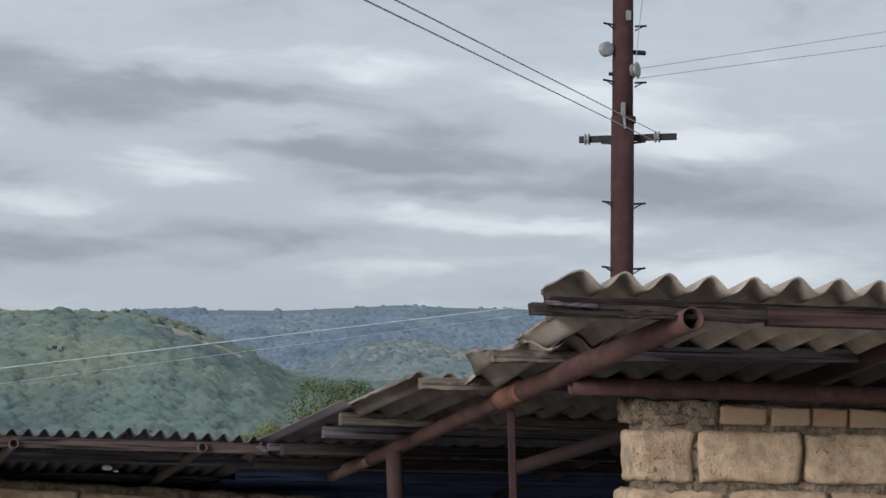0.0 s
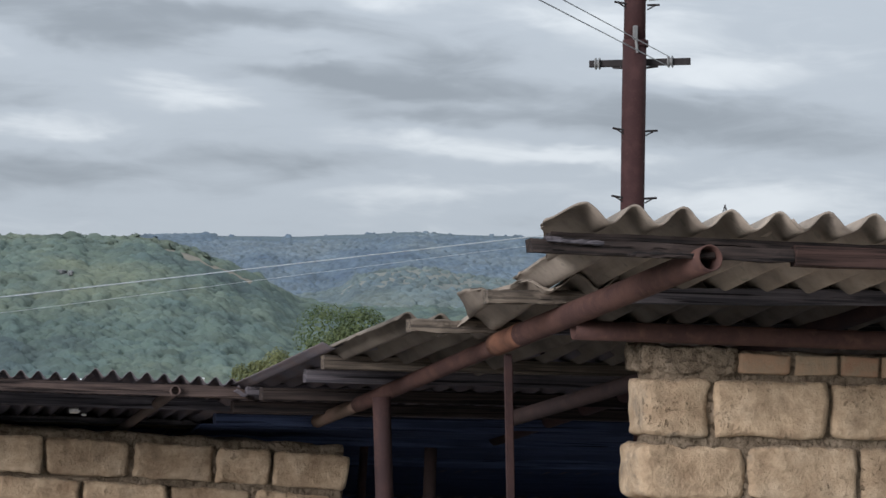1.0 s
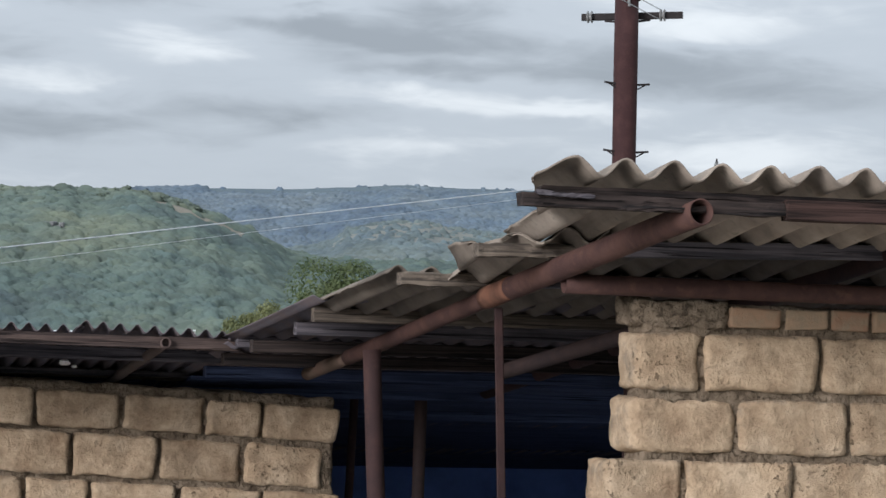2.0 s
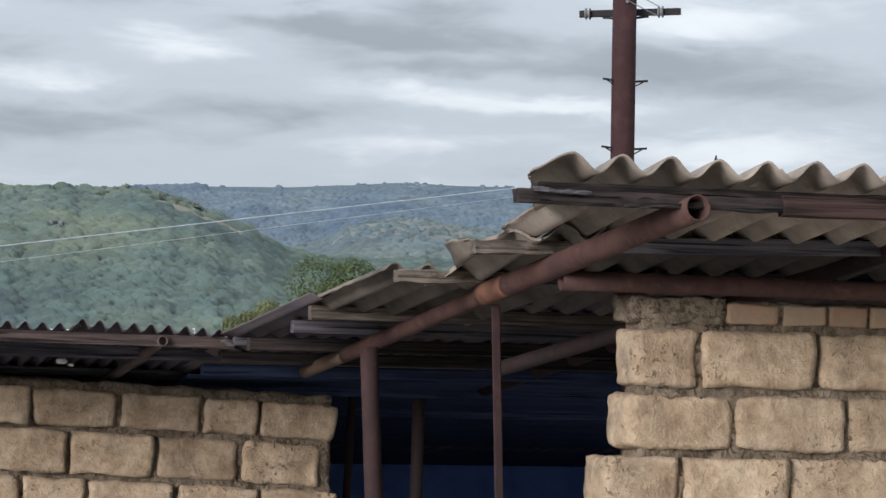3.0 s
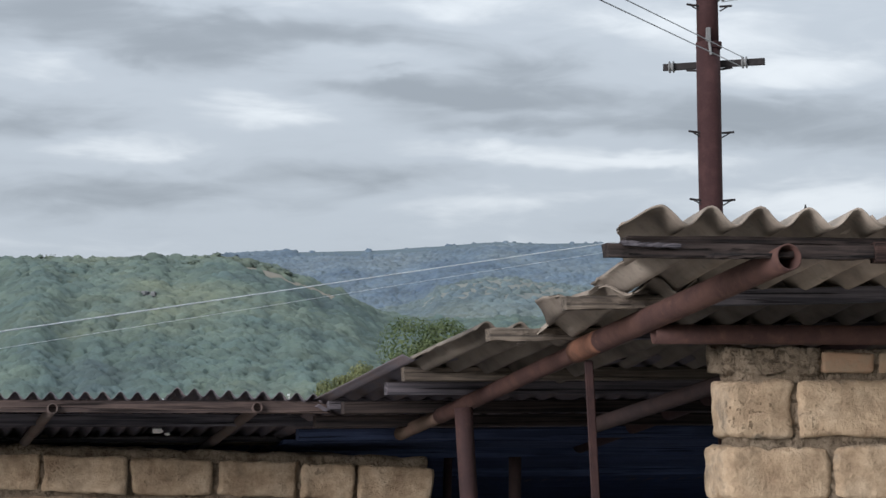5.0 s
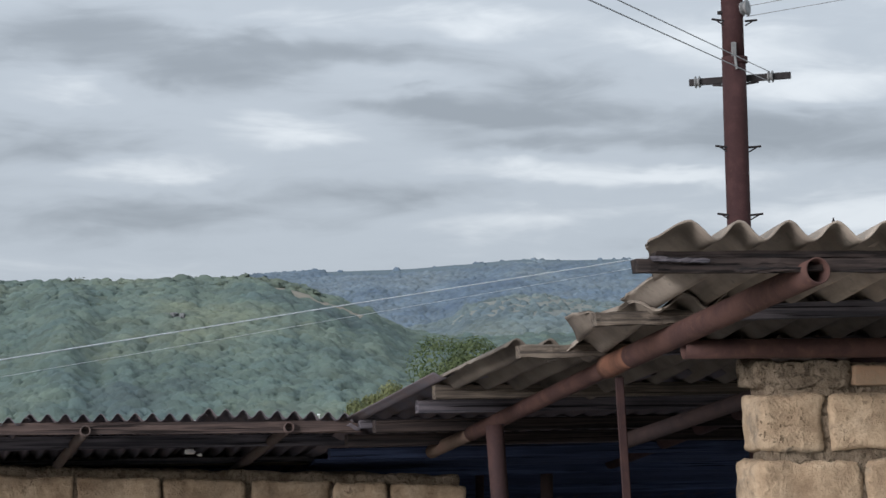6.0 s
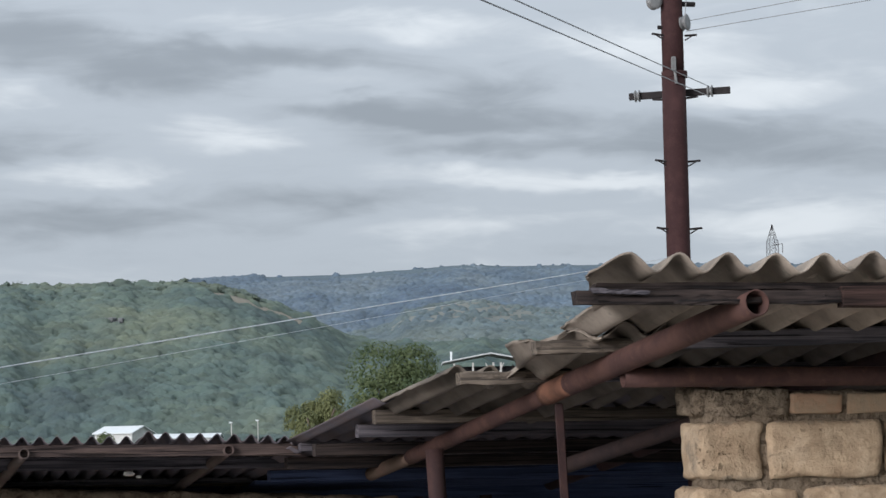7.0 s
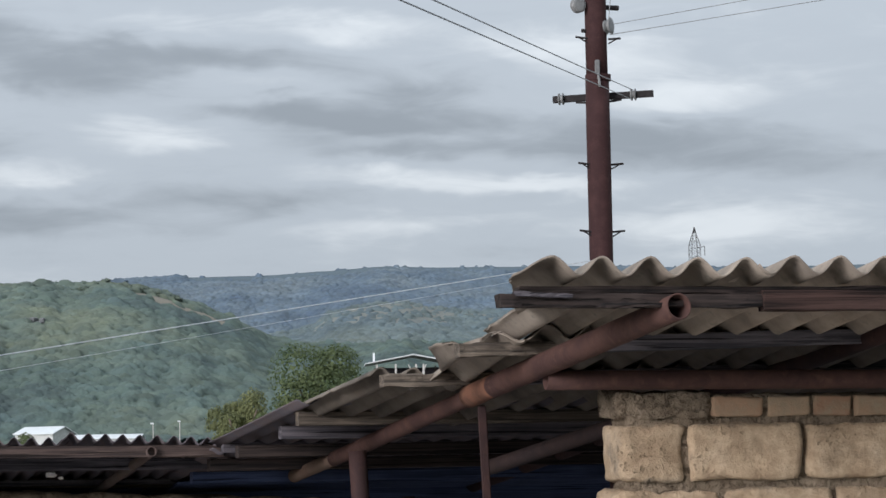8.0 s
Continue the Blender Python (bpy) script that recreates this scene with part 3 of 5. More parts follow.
def build_ground():
    az = np.unique(np.concatenate([np.linspace(-180, -4, 60), np.linspace(-4, 30, 230), np.linspace(30, 180, 50)]))[:-1]
    rr = np.concatenate([[0.01], np.geomspace(2, 300, 40), np.linspace(330, 2200, 190), np.geomspace(2300, 4700, 12)])
    A, R = np.meshgrid(np.radians(az), rr)
    X, Y = EYE[0] + R * np.sin(A), EYE[1] + R * np.cos(A)
    V = np.stack([X, Y, land(X, Y)], -1).reshape(-1, 3)
    n, m = len(az), len(rr)
    i, j = np.meshgrid(np.arange(m - 1), np.arange(n), indexing="ij")
    k = (j + 1) % n
    F = np.stack([i * n + j, i * n + k, (i + 1) * n + k, (i + 1) * n + j], -1).reshape(-1, 4)[:, ::-1]
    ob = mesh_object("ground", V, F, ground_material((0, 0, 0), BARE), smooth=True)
    tagged(ob, "dry grassy soil rising into scrub-covered hills", "ground", kind="structure")


build_ground()


def crown_quads(n, lumps, leaf, rng, shape=(1, 1, 0.8)):
    """n small leaf-clump quads spread over the skin of a few overlapping lumps (unit-sized crown)."""
    cen = rng.normal(0, 0.42, (lumps, 3)) * np.array(shape)
    rad = rng.uniform(0.35, 0.62, lumps)
    pick = rng.randint(0, lumps, n)
    d = rng.normal(0, 1, (n, 3))
    d /= np.linalg.norm(d, axis=1)[:, None]
    d[:, 2] = np.where(d[:, 2] < -0.5, -d[:, 2], d[:, 2])
    p = cen[pick] + d * (rad[pick] * rng.uniform(0.7, 1.08, n))[:, None] * np.array(shape)
    nrm = d + rng.normal(0, 0.3, (n, 3)) + np.array([0, 0, 0.25])
    nrm /= np.linalg.norm(nrm, axis=1)[:, None]
    t = np.cross(nrm, rng.normal(0, 1, (n, 3)))
    t /= np.linalg.norm(t, axis=1)[:, None] + 1e-9
    b = np.cross(nrm, t)
    s = leaf * rng.uniform(0.6, 1.3, n)[:, None]
    e = s * rng.uniform(0.55, 1.0, n)[:, None]
    return np.stack([p - t * s, p - b * e * 0.9, p + t * s, p + b * e], 1)


def ico_points():
    """A ball without its underside, as vertices and triangles."""
    bm = bmesh.new()
    bmesh.ops.create_icosphere(bm, subdivisions=1, radius=1)
    low_faces = [f for f in bm.faces if f.calc_center_median().z < -0.35]
    bmesh.ops.delete(bm, geom=low_faces, context="FACES")
    v = np.array([p.co for p in bm.verts])
    bm.verts.index_update()
    f = np.array([[q.index for q in p.verts] for p in bm.faces])
    bm.free()
    return v, f


BALL_V, BALL_F = ico_points()


def crown_lumps(lumps, quads, leaf, rng):
    """A leafy crown: a few uneven lumps under a skin of small leaf clumps; vertices and triangles, unit-sized."""
    V, F, cen, rads, base = [], [], [], [], 0
    for i in range(lumps):
        c = rng.normal(0, 0.40, 3) * (1, 1, 0.5) if i else np.zeros(3)
        rad = rng.uniform(0.45, 0.72)
        v = BALL_V * (rad * rng.uniform(0.70, 0.98, len(BALL_V)))[:, None] * (1, 1, 0.85) + c
        V.append(v), F.append(BALL_F + base), cen.append(c), rads.append(rad)
        base += len(BALL_V)
    cen, rads = np.array(cen), np.array(rads)
    pick = rng.randint(0, lumps, quads)
    d = rng.normal(0, 1, (quads, 3))
    d /= np.linalg.norm(d, axis=1)[:, None]
    d[:, 2] = np.abs(d[:, 2]) * np.where(rng.rand(quads) < 0.2, -0.5, 1)
    p = cen[pick] + d * (rads[pick] * rng.uniform(0.84, 1.12, quads))[:, None] * (1, 1, 0.85)
    nrm = d + rng.normal(0, 0.35, (quads, 3)) + np.array([-0.2, -0.3, 0.4])
    nrm /= np.linalg.norm(nrm, axis=1)[:, None]
    t = np.cross(nrm, rng.normal(0, 1, (quads, 3)))
    t /= np.linalg.norm(t, axis=1)[:, None] + 1e-9
    b = np.cross(nrm, t)
    sz = leaf * rng.uniform(0.6, 1.35, quads)[:, None]
    e = sz * rng.uniform(0.6, 1.0, quads)[:, None]
    q = np.stack([p - t * sz, p - b * e, p + t * sz * 0.9, p + b * e], 1).reshape(-1, 3)
    k = base + np.arange(quads)[:, None] * 4
    F += [k + np.array([[0, 1, 2]]), k + np.array([[0, 2, 3]])]
    return np.concatenate(V + [q]), np.concatenate(F)


def scatter_trees(name, r0, r1, az0, az1, count, size, lumps, quads, leaf, material, label, seed, keep):
    """A belt of single trees, as one object."""
    rng = np.random.RandomState(seed)
    protos = [crown_lumps(lumps, quads, leaf, rng) for _ in range(14)]
    out, faces, base = [], [], 0
    r = np.sqrt(rng.uniform(r0 ** 2, r1 ** 2, count))
    az = np.radians(rng.uniform(az0, az1, count))
    x, y = EYE[0] + r * np.sin(az), EYE[1] + r * np.cos(az)
    ok = keep(x, y, r, np.degrees(az), rng)
    x, y, r = x[ok], y[ok], r[ok]
    z = land(x, y)
    for i in range(len(x)):
        q, f = protos[rng.randint(14)]
        s = rng.uniform(*size) * (1.9 if rng.rand() < 0.05 else 1.0)
        a = rng.uniform(0, 6.28)
        c, sn = math.cos(a), math.sin(a)
        m = np.array([[c, -sn, 0], [sn, c, 0], [0, 0, rng.uniform(0.50, 0.80)]]) * s
        out.append((q @ m.T + (x[i], y[i], z[i] + rng.uniform(0.0, 0.45) * s)).astype(np.float32))
        faces.append(f + base)
        base += len(q)
    ob = mesh_object(name, np.concatenate(out), np.concatenate(faces), material)
    return tagged(ob, label, "woodland", kind="stuff")


def keep_near(x, y, r, az, rng):
    patch = in_the_open(x, y, rng)
    c = on_slope(7.0, 3.36, 540, 800)
    patch |= np.hypot(x - c.x, y - c.y + 2) < 3.6
    open_ = np_noise(x / 60, y / 60, 21) > 0.33
    return ~(patch | (open_ & (rng.rand(len(x)) < 0.6)))


def keep_mid(x, y, r, az, rng):
    bare = in_the_open(x, y, rng)
    open_ = np_noise(x / 90, y / 90, 22) > 0.3
    return ~(bare | (open_ & (rng.rand(len(x)) < 0.6)))


def keep_far(x, y, r, az, rng):
    top = (r > 2018) & (az > 10.4)
    open_ = np_noise(x / 110, y / 110, 23) > 0.38
    return ~((top & (rng.rand(len(x)) < 0.97)) | (open_ & (rng.rand(len(x)) < 0.6)))


def build_canopy(name, r0, r1, az0, az1, step, count, size, material, label, seed, keep):
    """The closed leaf roof of a wood: rounded crowns that grow into one another, with open ground left between them."""
    rng = np.random.RandomState(seed)
    n_az = int(radians(az1 - az0) * (r0 + r1) / 2 / step[0])
    n_r = int((r1 - r0) / step[1])
    az, rr = np.linspace(radians(az0), radians(az1), n_az), np.linspace(r0, r1, n_r)
    d_az, d_r = az[1] - az[0], rr[1] - rr[0]
    H = np.full((n_r, n_az), -0.7)
    cr = np.sqrt(rng.uniform(r0 ** 2, r1 ** 2, count))
    ca = rng.uniform(az[0], az[-1], count)
    ok = keep(EYE[0] + cr * np.sin(ca), EYE[1] + cr * np.cos(ca), cr, np.degrees(ca), rng)
    for r, a in zip(cr[ok], ca[ok]):
        wide = rng.uniform(*size) * (1.5 if rng.rand() < 0.06 else 1.0)
        high = wide * rng.uniform(0.45, 0.85)
        i0, i1 = max(0, int((r - wide - r0) / d_r)), min(n_r, int((r + wide - r0) / d_r) + 2)
        j0, j1 = max(0, int((a - wide / r - az[0]) / d_az)), min(n_az, int((a + wide / r - az[0]) / d_az) + 2)
        q = 1 - (((rr[i0:i1, None] - r) / wide) ** 2 + ((az[None, j0:j1] - a) * r / wide) ** 2)
        top = np.where(q > 0, high * np.maximum(q, 0) ** 0.6, -0.7)
        H[i0:i1, j0:j1] = np.maximum(H[i0:i1, j0:j1], top)
    H += np.where(H > 0.05, rng.normal(0, 0.10 * size[1] / 2, H.shape), 0)
    A, R_ = np.meshgrid(az, rr)
    X, Y = EYE[0] + R_ * np.sin(A), EYE[1] + R_ * np.cos(A)
    V = np.stack([X, Y, land(X, Y) + H], -1).reshape(-1, 3)
    i, j = np.meshgrid(np.arange(n_r - 1), np.arange(n_az - 1), indexing="ij")
    F = np.stack([i * n_az + j, i * n_az + j + 1, (i + 1) * n_az + j + 1, (i + 1) * n_az + j], -1).reshape(-1, 4)[:, ::-1]
    F = F[H.reshape(-1)[F].max(1) > -0.2]
    return tagged(mesh_object(name, V, F, material, smooth=True), label, "woodland", kind="stuff")


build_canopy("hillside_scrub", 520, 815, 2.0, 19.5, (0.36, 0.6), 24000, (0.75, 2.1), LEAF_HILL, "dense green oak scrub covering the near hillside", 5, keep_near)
build_canopy("middle_woodland", 1080, 1345, 10, 20.5, (0.55, 0.9), 12000, (1.0, 2.6), LEAF_MID, "woodland on the middle slopes with bluish haze in its leaf colour", 6, keep_mid)
build_canopy("far_woodland", 1720, 2065, 5, 24, (0.9, 1.4), 28000, (1.3, 2.9), LEAF_FAR, "forest on the far ridge with blue haze painted into its colour", 7, keep_far)
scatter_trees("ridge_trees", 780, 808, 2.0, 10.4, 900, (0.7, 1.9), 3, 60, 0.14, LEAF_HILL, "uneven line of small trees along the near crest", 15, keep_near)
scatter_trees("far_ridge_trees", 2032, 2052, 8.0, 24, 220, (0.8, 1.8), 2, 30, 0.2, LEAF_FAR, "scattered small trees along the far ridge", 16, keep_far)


def build_outcrop(az, el, count, seed):
    """Weathered boulders breaking through the scrub."""
    rng = random.Random(seed)
    at = on_slope(az, el, 540, 800)
    rocks = thing("rock_outcrop", at, "pale grey weathered boulders among the hillside scrub", "rocks")
    for i in range(count):
        w = rng.uniform(0.9, 2.0)
        bm = stone_block(w, w * 0.8, w * rng.uniform(0.5, 0.8), seed + i, w * 0.12, w * 0.20, 6, 5, 5)
        x, y = rng.uniform(-2.8, 2.8), rng.uniform(-2.0, 2.0)
        bm.transform(Matrix.Translation((x, y, height(at + Vector((x, y, 0))) - at.z + 0.35 + 0.12 * w)) @ Matrix.Rotation(rng.uniform(0, 3), 4, "Z"))
        part("boulder", bm, BOULDER, rocks, smooth=True)


build_outcrop(7.0, 3.36, 7, 91)


def build_tree(az, r, crown_w, top_el, material, label, seed, lumps=18, quads=26000, leaf=0.026):
    rng = np.random.RandomState(seed)
    base = polar(az, r)
    base.z = height(base) - 0.1
    top = EYE[2] + r * math.tan(radians(top_el))
    h = top - base.z
    tree = thing("tree", base, label, "tree")
    trunk = tube((0, 0, 0), (0.15, 0.1, h * 0.5), 0.2, seg=10, rings=6, wobble=0.3)
    limbs = [trunk]
    for i in range(7):
        a = i * 0.9 + rng.uniform(0, 0.6)
        limbs.append(tube((0.12, 0.08, h * rng.uniform(0.25, 0.45)), (math.cos(a) * crown_w * 0.33, math.sin(a) * crown_w * 0.33, h * rng.uniform(0.6, 0.85)), 0.055, seg=6, rings=4, wobble=0.3))
    part("trunk", join(*limbs), BARK, tree, smooth=True)
    q = crown_quads(quads, lumps, leaf, rng, (1, 1, 0.85))
    v = q.reshape(-1, 3)
    lo, hi = np.percentile(v, 1, 0), np.percentile(v, 99, 0)
    v = (v - (lo + hi) / 2) / (hi - lo)
    v = v * (crown_w, crown_w, h * 0.78) + (0, 0, h * 0.61)
    mesh_object("crown", v, np.arange(len(v)).reshape(-1, 4), material, tree)


build_tree(13.9, 150, 7.8, 2.78, LEAF_TREE, "round green leafy tree behind the shed roof", 31)
build_tree(11.55, 165, 3.8, 1.80, LEAF_YELLOW, "yellow-green young tree below the hillside", 32, 10, 9000, 0.036)
build_tree(12.0, 120, 2.3, 1.24, LEAF_TREE, "low green bush beside the shed roof", 33, 9, 3500, 0.055)
build_tree(14.9, 190, 3.2, 2.12, LEAF_TREE, "low green bush below the far house", 34, 9, 3500, 0.05)
build_tree(6.75, 285, 5.5, 0.90, LEAF_TREE, "low green bush before the white house", 35, 9, 3500, 0.05)


# ---- far buildings and tower ----
def build_open_house():
    r = 310
    c = polar(15.46, r)
    g = height(c)
    eave = EYE[2] + r * math.tan(radians(2.30)) + 0.25
    house = thing("house", (c.x, c.y, g), "pale two-storey house with an open timber attic under a grey roof", "house")
    M = Matrix.Rotation(radians(-13), 4, "Z")
    w, d = 10.4, 7.0
    top = eave - g

    def p(name, bm, mat, parent=house, label=""):
        bm.transform(M)
        return part(name, bm, mat, parent, label)

    p("wall", box((-w / 2 + 0.5, -d / 2, -0.3), (w / 2 - 0.5, d / 2, top - 1.75)), PLASTER_WHITE)
    p("attic_floor", box((-w / 2 + 0.2, -d / 2 - 0.3, top - 1.75), (w / 2 - 0.2, d / 2 + 0.3, top - 1.6)), WOOD_GREY)
    for x in (-4.2, -1.9, 0.6, 1.5, 4.2):
        p("post", box((x - 0.11, -d / 2, top - 1.6), (x + 0.11, -d / 2 + 0.2, top - 0.02)), POST_GREY)
    for x in (-3.2, 3.3):
        p("post", box((x - 0.1, d / 2 - 0.2, top - 1.6), (x + 0.1, d / 2, top - 0.02)), WOOD_GREY)
    p("back_boarding", box((-w / 2 + 0.8, d / 2 - 0.15, top - 1.6), (w / 2 - 0.4, d / 2, top - 0.2)), WOOD_DARK)
    roof = bmesh.new()
    pts = [(-w / 2 - 0.4, 0), (0.3, 1.05), (w / 2 + 0.4, 0)]
    fr = [roof.verts.new((x, -d / 2 - 0.5, top + z)) for x, z in pts]
    bk = [roof.verts.new((x, d / 2 + 0.5, top + z)) for x, z in pts]
    for i in (0, 1):
        roof.faces.new([fr[i], fr[i + 1], bk[i + 1], bk[i]])
    ext = bmesh.ops.extrude_face_region(roof, geom=roof.faces[:])
    bmesh.ops.translate(roof, verts=[v for v in ext["geom"] if isinstance(v, bmesh.types.BMVert)], vec=(0, 0, 0.16))
    bmesh.ops.recalc_face_normals(roof, faces=roof.faces)
    p("roof", roof, ROOF_GREY)
    for s in (-1, 1):
        bm = bmesh.new()
        bmesh.ops.create_cube(bm, size=1, matrix=Matrix.Translation((s * 0.75 + 0.75, -d / 2 + 0.1, top - 0.8)) @ Matrix.Rotation(s * 0.45, 4, "Y") @ Matrix.Diagonal((0.13, 0.13, 1.6, 1)))
        p("brace", bm, POST_GREY)
    p("chimney", box((-w / 2 + 0.6, -1, top + 0.2), (-w / 2 + 0.85, -0.75, top + 1.5)), ROOF_WHITE)


def build_white_barn(az0, az1, el, r, ridge_el, turn, label):
    a, b = polar(az0, r), polar(az1, r)
    mid_p = (a + b) / 2
    g = height(mid_p)
    w = (b - a).length
    z_e = EYE[2] + r * math.tan(radians(el)) - g
    z_r = EYE[2] + r * math.tan(radians(ridge_el)) - g
    barn = thing("farm_building", (mid_p.x, mid_p.y, g), label, "building")
    M = Matrix.Rotation(-radians((az0 + az1) / 2) - turn, 4, "Z")
    d = 6.0

    def p(name, bm, mat, parent=barn):
        bm.transform(M)
        return part(name, bm, mat, parent)

    body = p("wall", box((-w / 2 + 0.2, 0.3, -0.4), (w / 2 - 0.2, d - 0.3, z_e)), PLASTER_WHITE)
    roof = bmesh.new()
    v = [roof.verts.new(c) for c in ((-w / 2, 0, z_e), (w / 2, 0, z_e), (w / 2, d / 2, z_r), (-w / 2, d / 2, z_r), (-w / 2, d, z_e), (w / 2, d, z_e))]
    roof.faces.new([v[0], v[1], v[2], v[3]]), roof.faces.new([v[3], v[2], v[5], v[4]])
    ext = bmesh.ops.extrude_face_region(roof, geom=roof.faces[:])
    bmesh.ops.translate(roof, verts=[q for q in ext["geom"] if isinstance(q, bmesh.types.BMVert)], vec=(0, 0, 0.12))
    bmesh.ops.recalc_face_normals(roof, faces=roof.faces)
    p("roof", roof, ROOF_WHITE)
    for x in (-w / 2 + 0.2, w / 2 - 0.4):
        bm = bmesh.new()
        tri = [[bm.verts.new((x + e, y, z)) for y, z in ((0.35, z_e - 0.02), (d - 0.35, z_e - 0.02), (d / 2, z_r - 0.03))] for e in (0, 0.2)]
        bm.faces.new(tri[0]), bm.faces.new(tri[1][::-1])
        for i in range(3):
            bm.faces.new([tri[0][i], tri[1][i], tri[1][(i + 1) % 3], tri[0][(i + 1) % 3]])
        bmesh.ops.recalc_face_normals(bm, faces=bm.faces)
        p("gable", bm, PLASTER_WHITE)


def build_tower():
    base = polar(22.0, 1985)
    base.z = height(base)
    tower = thing("lattice_tower", base, "grey steel lattice mast on the far ridge", "tower")
    h = EYE[2] + 1985 * math.tan(radians(5.33)) - base.z

    def half(z):
        return 3.6 if z < h * 0.62 else 3.6 + (0.4 - 3.6) * min(1, (z - h * 0.62) / (h * 0.34))

    for sx, sy in ((-1, -1), (1, -1), (1, 1), (-1, 1)):
        part("leg", tube((sx * 3.6, sy * 3.6, 0), (sx * 3.6, sy * 3.6, h * 0.62), 0.17, seg=6, rings=1), STEEL, tower)
        part("leg", tube((sx * 3.6, sy * 3.6, h * 0.62), (sx * 0.4, sy * 0.4, h * 0.96), 0.17, seg=6, rings=1), STEEL, tower)
    n = 9
    for i in range(n):
        za, zb = h * 0.95 * i / n, h * 0.95 * (i + 1) / n
        a, b = half(za), half(zb)
        for (x0, y0, x1, y1) in ((-1, -1, 1, -1), (1, -1, 1, 1), (1, 1, -1, 1), (-1, 1, -1, -1)):
            part("brace", tube((x0 * a, y0 * a, za), (x1 * b, y1 * b, zb), 0.11, seg=5, rings=1), STEEL, tower)
            part("brace", tube((x1 * a, y1 * a, za), (x0 * b, y0 * b, zb), 0.11, seg=5, rings=1), STEEL, tower)
    part("head", tube((0, 0, h * 0.93), (0, 0, h), 0.7, seg=8, rings=1), STEEL, tower)
    part("arm", tube((0, 0, h * 0.55), (8.6, 0, h * 0.60), 0.22, seg=6, rings=1), STEEL, tower)
    part("insulator_string", tube((8.5, 0, h * 0.40), (8.5, 0, h * 0.60), 0.24, seg=6, rings=1), STEEL, tower)


build_open_house()
build_white_barn(6.42, 7.45, 0.90, 300, 1.065, 0.5, "small white house with a bright sheet-metal roof")
build_white_barn(7.7, 9.35, 0.775, 330, 0.87, 0.12, "long low white farm building with a sheet roof")
build_tower()


def street_pole(az, el, r):
    p = polar(az, r)
    p.z = height(p)
    h = EYE[2] + r * math.tan(radians(el)) - p.z
    ob = thing("street_lamp", p, "small pale lamp post beyond the roofs", "lamp")
    part("pole", tube((0, 0, 0), (0, 0, h), 0.065, seg=8, rings=2), POST_GREY, ob)
    part("lamp_head", box((-0.32, -0.12, h - 0.16), (0.12, 0.12, h + 0.04), 0.04), ROOF_WHITE, ob)


street_pole(9.62, 1.12, 320)
street_pole(10.22, 1.16, 360)


# ---- the utility pole and its lines ----
def spool(p, axis, r, thick):
    """A porcelain spool insulator with two rims."""
    bm = bmesh.new()
    rot = Vector((0, 0, 1)).rotation_difference(Vector(axis)).to_matrix().to_4x4()
    prof = [(-0.5, 0.55), (-0.5, 0.9), (-0.38, 1.0), (-0.24, 0.92), (-0.14, 0.6), (0.14, 0.6), (0.24, 0.92), (0.38, 1.0), (0.5, 0.9), (0.5, 0.55)]
    rows = []
    for h, k in prof:
        rows.append([bm.verts.new((math.cos(i * math.pi / 8) * r * k, math.sin(i * math.pi / 8) * r * k, h * thick)) for i in range(16)])
    for a, b in zip(rows, rows[1:]):
        for i in range(16):
            bm.faces.new([a[i], a[(i + 1) % 16], b[(i + 1) % 16], b[i]])
    bm.faces.new(rows[0][::-1]), bm.faces.new(rows[-1])
    bm.transform(Matrix.Translation(p) @ rot)
    return bm


